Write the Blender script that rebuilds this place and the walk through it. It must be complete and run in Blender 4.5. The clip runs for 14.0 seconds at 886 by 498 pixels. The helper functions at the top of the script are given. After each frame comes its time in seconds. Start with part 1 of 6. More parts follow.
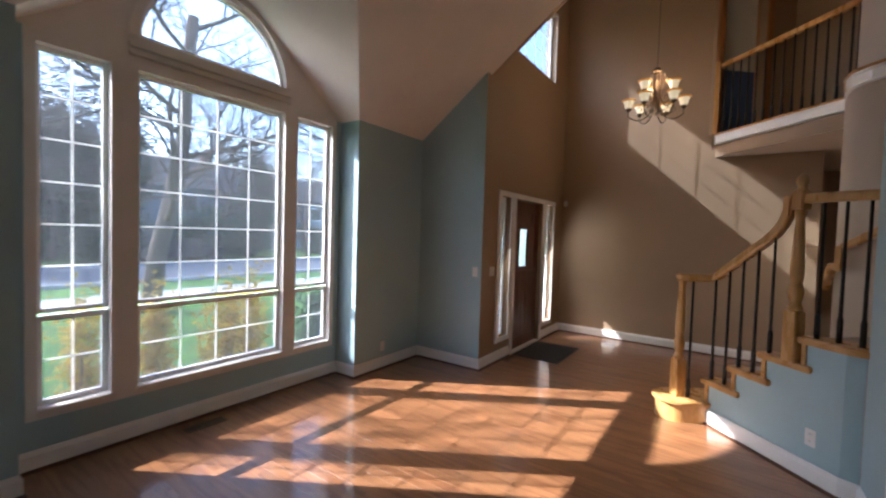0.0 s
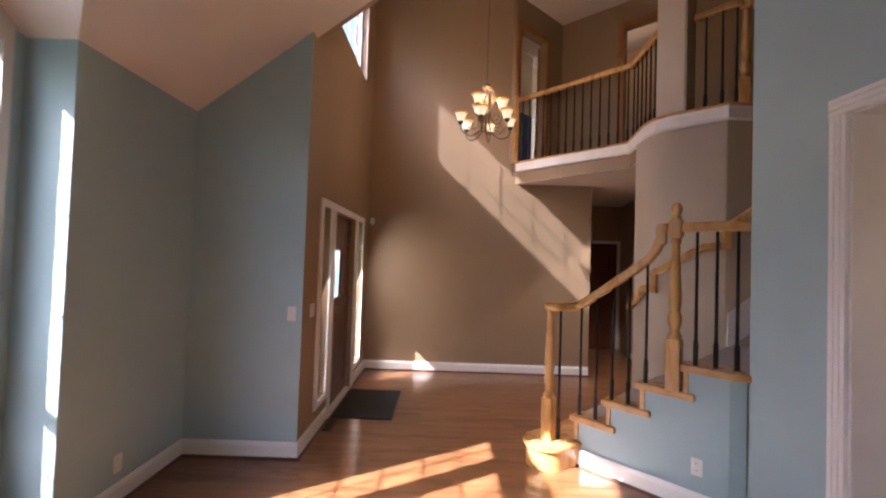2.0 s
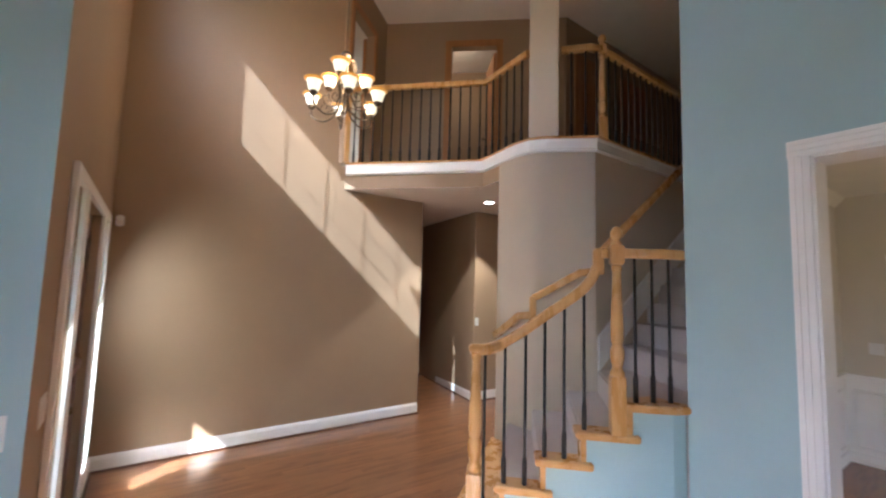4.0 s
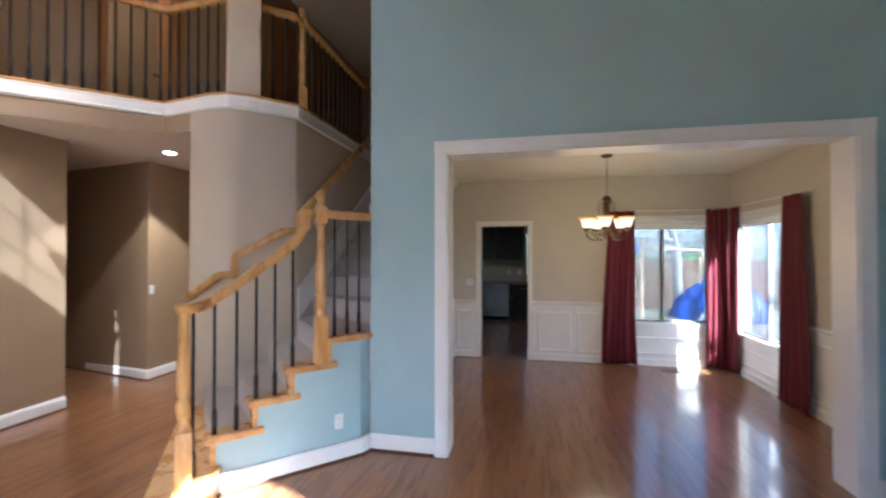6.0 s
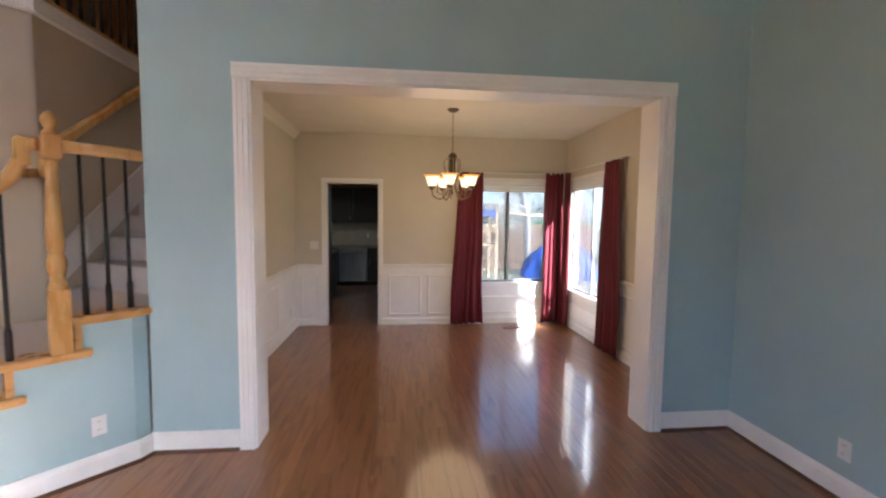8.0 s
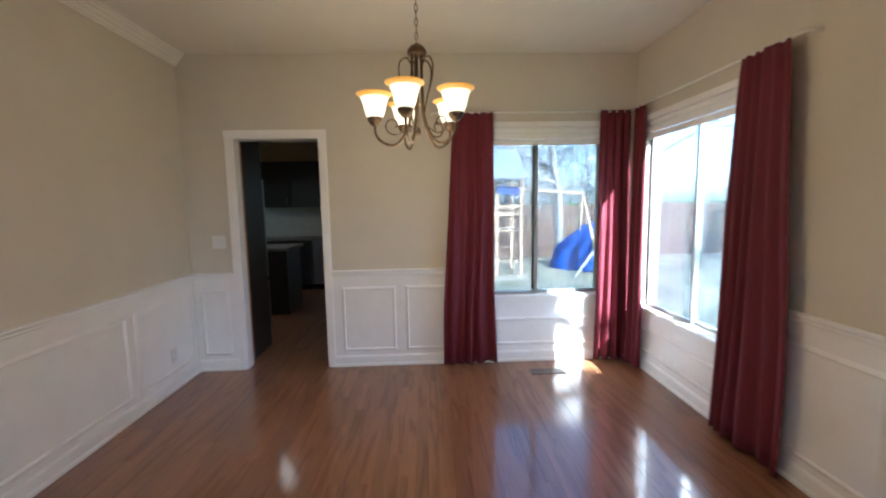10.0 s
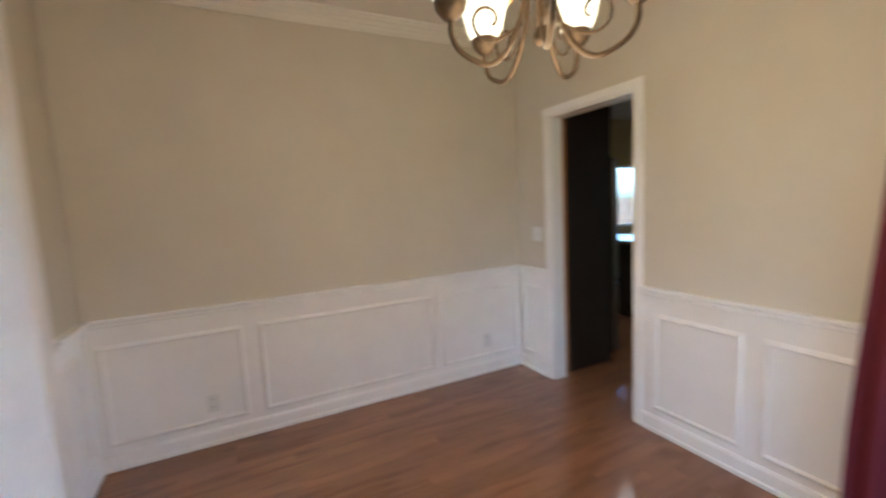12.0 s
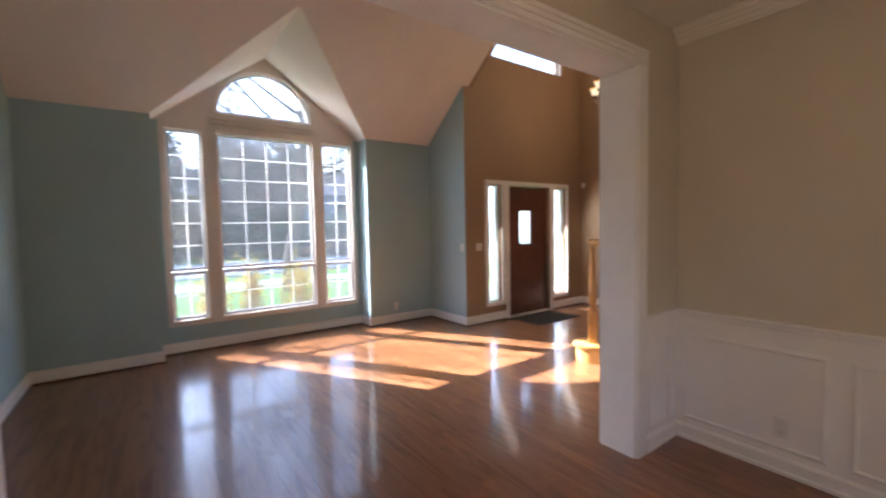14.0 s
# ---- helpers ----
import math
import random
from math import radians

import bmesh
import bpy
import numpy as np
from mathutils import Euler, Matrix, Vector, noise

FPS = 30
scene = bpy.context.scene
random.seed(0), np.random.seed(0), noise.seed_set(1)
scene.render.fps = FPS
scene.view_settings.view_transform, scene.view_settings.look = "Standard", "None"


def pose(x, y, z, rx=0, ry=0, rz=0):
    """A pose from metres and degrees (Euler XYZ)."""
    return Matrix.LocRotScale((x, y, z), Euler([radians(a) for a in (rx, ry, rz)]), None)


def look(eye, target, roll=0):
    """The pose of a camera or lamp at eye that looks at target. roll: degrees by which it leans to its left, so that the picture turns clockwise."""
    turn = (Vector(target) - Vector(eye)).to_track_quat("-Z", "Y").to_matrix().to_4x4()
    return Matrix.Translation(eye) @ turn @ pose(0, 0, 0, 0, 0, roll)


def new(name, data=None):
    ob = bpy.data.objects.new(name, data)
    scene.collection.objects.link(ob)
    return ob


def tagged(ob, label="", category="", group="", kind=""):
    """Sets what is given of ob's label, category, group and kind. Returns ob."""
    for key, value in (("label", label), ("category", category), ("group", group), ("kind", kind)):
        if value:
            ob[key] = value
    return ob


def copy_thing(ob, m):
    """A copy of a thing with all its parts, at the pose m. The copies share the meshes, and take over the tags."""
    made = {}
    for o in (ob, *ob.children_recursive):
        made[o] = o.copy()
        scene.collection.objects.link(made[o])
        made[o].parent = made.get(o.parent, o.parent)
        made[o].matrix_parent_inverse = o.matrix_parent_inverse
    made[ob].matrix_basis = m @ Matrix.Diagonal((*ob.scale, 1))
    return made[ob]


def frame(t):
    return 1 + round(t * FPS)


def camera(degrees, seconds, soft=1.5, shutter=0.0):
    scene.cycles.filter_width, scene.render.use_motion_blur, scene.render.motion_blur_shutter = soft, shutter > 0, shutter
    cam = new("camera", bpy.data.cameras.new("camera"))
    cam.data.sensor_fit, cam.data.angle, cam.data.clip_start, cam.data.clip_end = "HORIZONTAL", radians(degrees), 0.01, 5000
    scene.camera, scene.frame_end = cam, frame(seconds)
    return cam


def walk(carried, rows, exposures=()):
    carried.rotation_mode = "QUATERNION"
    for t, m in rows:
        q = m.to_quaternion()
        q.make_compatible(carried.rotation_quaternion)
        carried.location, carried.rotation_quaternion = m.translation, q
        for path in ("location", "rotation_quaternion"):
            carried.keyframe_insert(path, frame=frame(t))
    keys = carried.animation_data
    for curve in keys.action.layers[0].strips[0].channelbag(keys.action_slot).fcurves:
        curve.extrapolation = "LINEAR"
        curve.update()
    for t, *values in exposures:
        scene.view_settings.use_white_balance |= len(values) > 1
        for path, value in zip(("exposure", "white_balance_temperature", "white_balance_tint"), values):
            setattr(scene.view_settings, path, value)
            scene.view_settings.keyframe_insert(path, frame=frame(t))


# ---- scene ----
cam = camera(94.2, 14.0, soft=2.2, shutter=0.4)
PATH = [
    (0, (0.366, 0.257, 1.596), (-0.774, 1.899, 1.523), 1.8),
    (0.5, (0.076, 0.367, 1.636), (-0.827, 2.151, 1.581), 1.8),
    (1, (-0.235, 0.57, 1.658), (-0.847, 2.474, 1.655), 1.7),
    (1.5, (-0.559, 0.808, 1.627), (-0.827, 2.789, 1.686), 1.6),
    (2, (-0.865, 1.129, 1.633), (-0.873, 3.128, 1.686), 1.9),
    (2.2, (-0.933, 1.279, 1.656), (-0.874, 3.277, 1.694), 2.0),
    (4.3, (-1.811, 2.665, 1.693), (-0.476, 4.144, 1.872), 0.7),
    (4.5, (-1.86, 2.734, 1.71), (-0.42, 4.112, 1.877), 0.1),
    (5, (-1.939, 2.765, 1.663), (-0.268, 3.856, 1.804), -0.4),
    (5.5, (-2.05, 2.635, 1.623), (-0.191, 3.368, 1.712), -0.7),
    (6, (-2.129, 2.489, 1.618), (-0.17, 2.891, 1.638), 0.0),
    (6.5, (-2.165, 2.418, 1.594), (-0.17, 2.542, 1.56), 0.5),
    (7, (-2.131, 2.367, 1.575), (-0.134, 2.292, 1.491), 0.6),
    (7.5, (-1.976, 2.312, 1.567), (0.011, 2.119, 1.44), 0.7),
    (7.7, (-1.869, 2.265, 1.56), (0.114, 2.053, 1.418), 0.7),
    (9.8, (0.313, 1.538, 1.427), (2.304, 1.476, 1.245), -0.7),
    (10, (0.635, 1.572, 1.455), (2.622, 1.492, 1.239), -1.0),
    (10.5, (1.105, 1.471, 1.458), (3.091, 1.496, 1.23), -1.8),
    (11, (1.572, 1.218, 1.467), (3.532, 1.538, 1.226), -3.3),
    (11.5, (1.776, 1.022, 1.413), (3.487, 2.033, 1.183), -3.2),
    (12, (2.132, 0.761, 1.432), (3.020, 2.539, 1.218), -2.8),
    (12.5, (2.424, 0.754, 1.430), (2.353, 2.749, 1.304), -2.3),
    (13, (2.589, 0.715, 1.44), (1.79, 2.545, 1.338), -0.7),
    (13.5, (2.655, 0.709, 1.444), (1.352, 2.222, 1.331), -0.3),
    (14, (2.669, 0.702, 1.476), (1.047, 1.867, 1.367), -1.2),
]
walk(cam, [(t, look(eye, target, roll)) for t, eye, target, roll in PATH],
     exposures=[(0, 4.2, 5400, 13), (1, 4.3, 5800, 18), (2.2, 5.0, 5650, 23), (4.3, 5.4, 4900, 6), (5.5, 5.45, 4750, 5), (7.5, 5.58, 5550, 12), (9.8, 5.6, 4800, 4), (10.5, 5.72, 4850, 4), (11, 5.5, 5200, 7), (11.5, 5.55, 5350, 5), (12, 6.05, 4900, 4), (12.5, 5.85, 4700, 4), (13, 5.45, 4400, 3), (13.5, 5.1, 4600, 5), (14, 5.1, 5500, 15)])

# ---- daylight ----
SUN_FROM = Vector((-1.0, -0.61, 0.93)).normalized()
sky_world = bpy.data.worlds.new("sky")
scene.world = sky_world
sky_world.use_nodes = True
sky_node = sky_world.node_tree.nodes.new("ShaderNodeTexSky")
sky_node.sky_type = "NISHITA"
sky_node.sun_disc = False
sky_node.sun_elevation = math.asin(SUN_FROM.z)
sky_node.sun_rotation = math.atan2(SUN_FROM.x, SUN_FROM.y)
sky_node.dust_density = 2.5
sky_world.node_tree.links.new(sky_node.outputs[0], sky_world.node_tree.nodes["Background"].inputs[0])
sky_world.node_tree.nodes["Background"].inputs[1].default_value = 0.15
sun_lamp = new("sun", bpy.data.lights.new("sun", "SUN"))
sun_lamp.data.energy, sun_lamp.data.angle, sun_lamp.data.color = 1.4, radians(0.6), (1.0, 0.93, 0.82)
sun_lamp.matrix_world = look(SUN_FROM * 30, (0, 0, 0))


# sunlight scattered by the obscure glass of the two sidelights
for y, z, w, h, watts in ((6.585, 1.18, 0.30, 1.75, 0.34), (5.045, 1.2, 0.24, 1.75, 0.10)):
    glow = new("sidelight_glow", bpy.data.lights.new("sidelight_glow", "AREA"))
    glow.data.shape, glow.data.size, glow.data.size_y = "RECTANGLE", w, h
    glow.data.energy, glow.data.color, glow.data.spread = watts, (1.0, 0.88, 0.70), radians(165)
    glow.matrix_world = look((-2.03, y, z), (-1.03, y + 0.45, z - 0.45))


# ---- materials ----
def mat_new(name, color, rough=0.6, metal=0.0):
    m = bpy.data.materials.new(name)
    m.use_nodes = True
    b = m.node_tree.nodes["Principled BSDF"]
    b.inputs["Base Color"].default_value = (*color, 1)
    b.inputs["Roughness"].default_value = rough
    b.inputs["Metallic"].default_value = metal
    return m


def surface(name, color, color2=None, rough=0.6, scale=(8, 8, 8), detail=4.0, bump=0.0, bump_scale=60.0, metal=0.0, per_object=0.0, big=0.0, rough_var=0.08):
    """A painted, wooden or mineral surface: two colours mixed by noise, fine relief, uneven gloss and a slow drift of tone."""
    m = mat_new(name, color, rough, metal)
    nt, b = m.node_tree, m.node_tree.nodes["Principled BSDF"]
    co = nt.nodes.new("ShaderNodeTexCoord")
    mp = nt.nodes.new("ShaderNodeMapping")
    mp.inputs["Scale"].default_value = scale
    nt.links.new(co.outputs["Object"], mp.inputs[0])
    source = mp.outputs[0]
    info = nt.nodes.new("ShaderNodeObjectInfo")
    if per_object:
        shift = nt.nodes.new("ShaderNodeVectorMath")
        shift.operation = "MULTIPLY_ADD"
        nt.links.new(info.outputs["Random"], shift.inputs[0])
        shift.inputs[1].default_value = (37, 23, 11)
        nt.links.new(mp.outputs[0], shift.inputs[2])
        source = shift.outputs[0]
    n1 = nt.nodes.new("ShaderNodeTexNoise")
    n1.inputs["Scale"].default_value, n1.inputs["Detail"].default_value, n1.inputs["Roughness"].default_value = 1.0, detail, 0.6
    nt.links.new(source, n1.inputs["Vector"])
    ramp = nt.nodes.new("ShaderNodeValToRGB")
    ramp.color_ramp.elements[0].position, ramp.color_ramp.elements[1].position = 0.3, 0.7
    ramp.color_ramp.elements[0].color = (*color, 1)
    ramp.color_ramp.elements[1].color = (*(color2 or [c * 1.06 for c in color]), 1)
    nt.links.new(n1.outputs["Fac"], ramp.inputs[0])
    out = ramp.outputs[0]
    hsv = nt.nodes.new("ShaderNodeHueSaturation")
    nt.links.new(out, hsv.inputs["Color"])
    val = nt.nodes.new("ShaderNodeMapRange")
    if per_object:
        nt.links.new(info.outputs["Random"], val.inputs[0])
        val.inputs[3].default_value, val.inputs[4].default_value = 1 - per_object, 1 + per_object
    else:
        n3 = nt.nodes.new("ShaderNodeTexNoise")
        n3.inputs["Scale"].default_value = 0.9
        nt.links.new(co.outputs["Object"], n3.inputs["Vector"])
        nt.links.new(n3.outputs["Fac"], val.inputs[0])
        val.inputs[1].default_value, val.inputs[2].default_value = 0.3, 0.7
        val.inputs[3].default_value, val.inputs[4].default_value = 1 - big, 1 + big
    nt.links.new(val.outputs[0], hsv.inputs["Value"])
    nt.links.new(hsv.outputs[0], b.inputs["Base Color"])
    rr = nt.nodes.new("ShaderNodeMapRange")
    rr.inputs[3].default_value, rr.inputs[4].default_value = max(0.02, rough - rough_var), min(1, rough + rough_var)
    nt.links.new(n1.outputs["Fac"], rr.inputs[0])
    nt.links.new(rr.outputs[0], b.inputs["Roughness"])
    if bump:
        n2 = nt.nodes.new("ShaderNodeTexNoise")
        n2.inputs["Scale"].default_value, n2.inputs["Detail"].default_value = bump_scale, 3
        nt.links.new(co.outputs["Object"], n2.inputs["Vector"])
        bp = nt.nodes.new("ShaderNodeBump")
        bp.inputs["Strength"].default_value, bp.inputs["Distance"].default_value = bump, 0.01
        nt.links.new(n2.outputs["Fac"], bp.inputs["Height"])
        nt.links.new(bp.outputs[0], b.inputs["Normal"])
    return m


def glass_pane(name, tint, haze=0.009):
    """A thin clear pane: the tint holds down the bright view outdoors; a translucent share imitates glare haze; gloss
    grows at grazing angles.
    """
    m = bpy.data.materials.new(name)
    m.use_nodes = True
    nt = m.node_tree
    nt.nodes.remove(nt.nodes["Principled BSDF"])
    tr, gl, mix, fr = (nt.nodes.new("ShaderNode" + k) for k in ("BsdfTransparent", "BsdfGlossy", "MixShader", "LayerWeight"))
    power, gain = nt.nodes.new("ShaderNodeMath"), nt.nodes.new("ShaderNodeMath")
    power.operation, gain.operation = "POWER", "MULTIPLY_ADD"
    power.inputs[1].default_value, gain.inputs[1].default_value, gain.inputs[2].default_value = 4.0, 0.55, 0.025
    tr.inputs[0].default_value = (*tint, 1)
    gl.inputs["Roughness"].default_value = 0.02
    nt.links.new(fr.outputs["Facing"], power.inputs[0])
    nt.links.new(power.outputs[0], gain.inputs[0])
    nt.links.new(gain.outputs[0], mix.inputs[0])
    haze_noise, veil, haze_film = nt.nodes.new("ShaderNodeTexNoise"), nt.nodes.new("ShaderNodeMixShader"), nt.nodes.new("ShaderNodeBsdfTranslucent")
    haze_film.inputs[0].default_value = (0.9, 0.92, 0.95, 1)
    amount = nt.nodes.new("ShaderNodeMapRange")
    amount.inputs[3].default_value, amount.inputs[4].default_value = 0.7 * haze, 1.3 * haze
    haze_noise.inputs["Scale"].default_value = 1.4
    nt.links.new(haze_noise.outputs["Fac"], amount.inputs[0])
    nt.links.new(amount.outputs[0], veil.inputs[0])
    nt.links.new(tr.outputs[0], veil.inputs[1])
    nt.links.new(haze_film.outputs[0], veil.inputs[2])
    nt.links.new(veil.outputs[0], mix.inputs[1])
    nt.links.new(gl.outputs[0], mix.inputs[2])
    nt.links.new(mix.outputs[0], nt.nodes["Material Output"].inputs[0])
    return m


def glowing(name, color, strength, base=(0.9, 0.85, 0.75)):
    m = mat_new(name, base, 0.4)
    b = m.node_tree.nodes["Principled BSDF"]
    b.inputs["Emission Color"].default_value = (*color, 1)
    b.inputs["Emission Strength"].default_value = strength
    return m


BLUE = surface("blue_wall_paint", (0.36, 0.485, 0.51), rough=0.62, scale=(3, 3, 3), bump=0.12, bump_scale=180, big=0.03)
# one tan paint in two tones: dim foyer light and brighter pier light coloured in
TAN = surface("tan_paint_dim", (0.315, 0.215, 0.128), rough=0.6, scale=(3, 3, 3), bump=0.12, bump_scale=180, big=0.03)
TAN_LIT = surface("tan_paint_lit", (0.58, 0.49, 0.375), rough=0.6, scale=(3, 3, 3), bump=0.12, bump_scale=180, big=0.03)
GREIGE = surface("greige_wall_paint", (0.58, 0.53, 0.435), rough=0.6, scale=(3, 3, 3), bump=0.12, bump_scale=180, big=0.03)
CEIL = surface("ceiling_paint", (0.74, 0.65, 0.565), rough=0.8, scale=(3, 3, 3), bump=0.3, bump_scale=120, big=0.02)
DINING_CEIL = surface("dining_ceiling_paint", (0.74, 0.70, 0.61), rough=0.8, scale=(3, 3, 3), bump=0.2, bump_scale=120, big=0.02)
WHITE = surface("white_trim_paint", (0.82, 0.80, 0.77), rough=0.35, scale=(5, 5, 5), bump=0.03, bump_scale=90, big=0.02)
CREAM = surface("cream_window_paint", (0.68, 0.62, 0.55), rough=0.45, scale=(5, 5, 5), bump=0.03, bump_scale=90, big=0.02)
SASH = surface("sash_vinyl", (0.82, 0.82, 0.81), rough=0.35, scale=(9, 9, 9), big=0.01)
GRILLE = surface("white_glazing_bar", (0.84, 0.84, 0.82), rough=0.4, scale=(9, 9, 9), big=0.01)
ALU = surface("aluminium_frame", (0.30, 0.31, 0.31), rough=0.4, metal=0.6, scale=(9, 9, 9))


def oak_floor(name, per_island):
    """Stained oak strips: each its own tone and its own stretch of grain, with long dark pores and a cathedral figure."""
    m = mat_new(name, (0.2, 0.1, 0.05), 0.3)
    nt, b = m.node_tree, m.node_tree.nodes["Principled BSDF"]
    N, link = nt.nodes.new, nt.links.new
    co = N("ShaderNodeTexCoord")
    if per_island:
        pick = N("ShaderNodeNewGeometry").outputs["Random Per Island"]
    else:
        pick = N("ShaderNodeObjectInfo").outputs["Random"]
    shift = N("ShaderNodeVectorMath")
    shift.operation = "MULTIPLY_ADD"
    link(pick, shift.inputs[0])
    shift.inputs[1].default_value = (37, 23, 11)
    link(co.outputs["Object"], shift.inputs[2])

    def noise(scale, detail):
        mp, n = N("ShaderNodeMapping"), N("ShaderNodeTexNoise")
        mp.inputs["Scale"].default_value = scale
        link(shift.outputs[0], mp.inputs[0])
        link(mp.outputs[0], n.inputs["Vector"])
        n.inputs["Scale"].default_value, n.inputs["Detail"].default_value, n.inputs["Roughness"].default_value = 1.0, detail, 0.6
        return n.outputs["Fac"]

    figure = noise((0.9, 9, 1), 1.5)
    rings = N("ShaderNodeMath")
    rings.operation = "MULTIPLY"
    rings.inputs[1].default_value = 7.0
    link(figure, rings.inputs[0])
    saw = N("ShaderNodeMath")
    saw.operation = "PINGPONG"
    saw.inputs[1].default_value = 1.0
    link(rings.outputs[0], saw.inputs[0])
    ramp = N("ShaderNodeValToRGB")
    ramp.color_ramp.elements[0].position, ramp.color_ramp.elements[1].position = 0.0, 0.45
    ramp.color_ramp.elements[0].color = (0.165, 0.066, 0.026, 1)
    ramp.color_ramp.elements[1].color = (0.230, 0.103, 0.043, 1)
    link(saw.outputs[0], ramp.inputs[0])
    pore = N("ShaderNodeMapRange")
    link(noise((7, 170, 1), 2), pore.inputs[0])
    pore.inputs[1].default_value, pore.inputs[2].default_value = 0.36, 0.56
    pore.inputs[3].default_value, pore.inputs[4].default_value = 0.86, 1.04
    tone = N("ShaderNodeMapRange")
    link(pick, tone.inputs[0])
    tone.inputs[3].default_value, tone.inputs[4].default_value = 0.88, 1.14
    both = N("ShaderNodeMath")
    both.operation = "MULTIPLY"
    link(pore.outputs[0], both.inputs[0])
    link(tone.outputs[0], both.inputs[1])
    hsv = N("ShaderNodeHueSaturation")
    link(ramp.outputs[0], hsv.inputs["Color"])
    link(both.outputs[0], hsv.inputs["Value"])
    link(hsv.outputs[0], b.inputs["Base Color"])
    wear = N("ShaderNodeTexNoise")
    wear.inputs["Scale"].default_value = 1.7
    link(co.outputs["Object"], wear.inputs["Vector"])
    gloss = N("ShaderNodeMapRange")
    gloss.inputs[3].default_value, gloss.inputs[4].default_value = 0.26, 0.36
    link(wear.outputs["Fac"], gloss.inputs[0])
    link(gloss.outputs[0], b.inputs["Roughness"])
    return m


FLOOR = oak_floor("oak_strip_floor", False)


def coated(m, weight, rough):
    """A clear varnish over the surface."""
    b = m.node_tree.nodes["Principled BSDF"]
    b.inputs["Coat Weight"].default_value, b.inputs["Coat Roughness"].default_value = weight, rough
    b.inputs["Specular IOR Level"].default_value = 0.25


coated(FLOOR, 0.7, 0.11)
SHOEWOOD = surface("stained_shoe_moulding", (0.07, 0.026, 0.012), (0.12, 0.05, 0.022), rough=0.35, scale=(6, 6, 20))
SUBFLOOR = surface("dark_subfloor", (0.05, 0.025, 0.015), rough=0.8)
OAK = surface("honey_oak", (0.50, 0.265, 0.078), (0.62, 0.355, 0.12), rough=0.28, scale=(14, 14, 3), detail=5, bump=0.03, bump_scale=50, rough_var=0.06)
OAKX = surface("honey_oak_tread", (0.48, 0.25, 0.075), (0.60, 0.335, 0.115), rough=0.28, scale=(9, 9, 20), detail=5, bump=0.03, bump_scale=50, rough_var=0.06)
DOOROAK = surface("oak_door_trim", (0.30, 0.12, 0.035), (0.40, 0.18, 0.055), rough=0.35, scale=(16, 16, 2), detail=5)
DOORWOOD = surface("mahogany_door", (0.085, 0.022, 0.012), (0.15, 0.045, 0.022), rough=0.3, scale=(24, 24, 2), detail=5, bump=0.04, bump_scale=40)
CARPET = surface("beige_carpet", (0.47, 0.42, 0.40), (0.62, 0.56, 0.53), rough=1.0, scale=(120, 120, 120), bump=0.9, bump_scale=220, big=0.05)
IRON = surface("black_iron", (0.012, 0.011, 0.011), (0.022, 0.02, 0.02), rough=0.45, scale=(30, 30, 30), metal=0.3)
BRONZE = surface("brushed_bronze", (0.085, 0.06, 0.036), (0.15, 0.105, 0.062), rough=0.46, scale=(30, 30, 30), metal=0.7)
SHADE = glowing("glass_shade", (1.0, 0.76, 0.40), 0.032)
SHADE_RIM = glowing("amber_shade_rim", (1.0, 0.42, 0.04), 0.013, (0.62, 0.30, 0.05))
BULB = glowing("bulb", (1.0, 0.80, 0.52), 2)
DOWNLIGHT = glowing("downlight_lens", (1.0, 0.88, 0.70), 1.0)
CURTAIN = surface("burgundy_cloth", (0.098, 0.006, 0.014), (0.150, 0.011, 0.022), rough=0.75, scale=(60, 60, 6), bump=0.15, bump_scale=300, big=0.08)
MAT = surface("charcoal_mat", (0.02, 0.02, 0.022), (0.04, 0.04, 0.042), rough=0.95, scale=(90, 90, 90), bump=0.6, bump_scale=300)
PLASTIC = surface("white_plate", (0.72, 0.71, 0.68), rough=0.35, scale=(20, 20, 20))
SLOT = surface("dark_slot", (0.02, 0.02, 0.02), rough=0.6)
VENT = surface("brown_vent", (0.10, 0.055, 0.03), (0.14, 0.08, 0.045), rough=0.4, metal=0.4)
# tints stand in for lower outdoor exposure, second number for glare haze
GLASS = glass_pane("dimming_glass", (0.45, 0.465, 0.48), 0.010)
GLASS_B = glass_pane("back_glass", (0.31, 0.325, 0.335), 0.012)
FROST = surface("obscure_glass", (0.75, 0.76, 0.74), rough=0.35, scale=(40, 40, 40), bump=0.4, bump_scale=80)
FROST.node_tree.nodes["Principled BSDF"].inputs["Transmission Weight"].default_value = 0.85
ESPRESSO = surface("espresso_cabinet", (0.010, 0.008, 0.007), (0.016, 0.012, 0.01), rough=0.45, scale=(20, 20, 3))
BLACK = surface("black_enamel", (0.012, 0.013, 0.014), rough=0.25, scale=(20, 20, 20))
STEEL = surface("stainless_steel", (0.26, 0.25, 0.24), (0.34, 0.33, 0.32), rough=0.3, metal=0.95, scale=(60, 60, 2))
STONE = surface("granite_top", (0.10, 0.09, 0.08), (0.28, 0.25, 0.22), rough=0.2, scale=(60, 60, 60), detail=6)
KITCHEN = surface("mustard_tan_paint", (0.50, 0.37, 0.17), rough=0.6, scale=(3, 3, 3), bump=0.12, bump_scale=180, big=0.03)
SPLASH = surface("tile_backsplash", (0.42, 0.36, 0.27), (0.5, 0.43, 0.33), rough=0.4, scale=(10, 10, 10))
GRASS = surface("grass", (0.024, 0.085, 0.005), (0.095, 0.20, 0.012), rough=0.9, scale=(3, 3, 3), detail=8, bump=0.8, bump_scale=40, big=0.25)
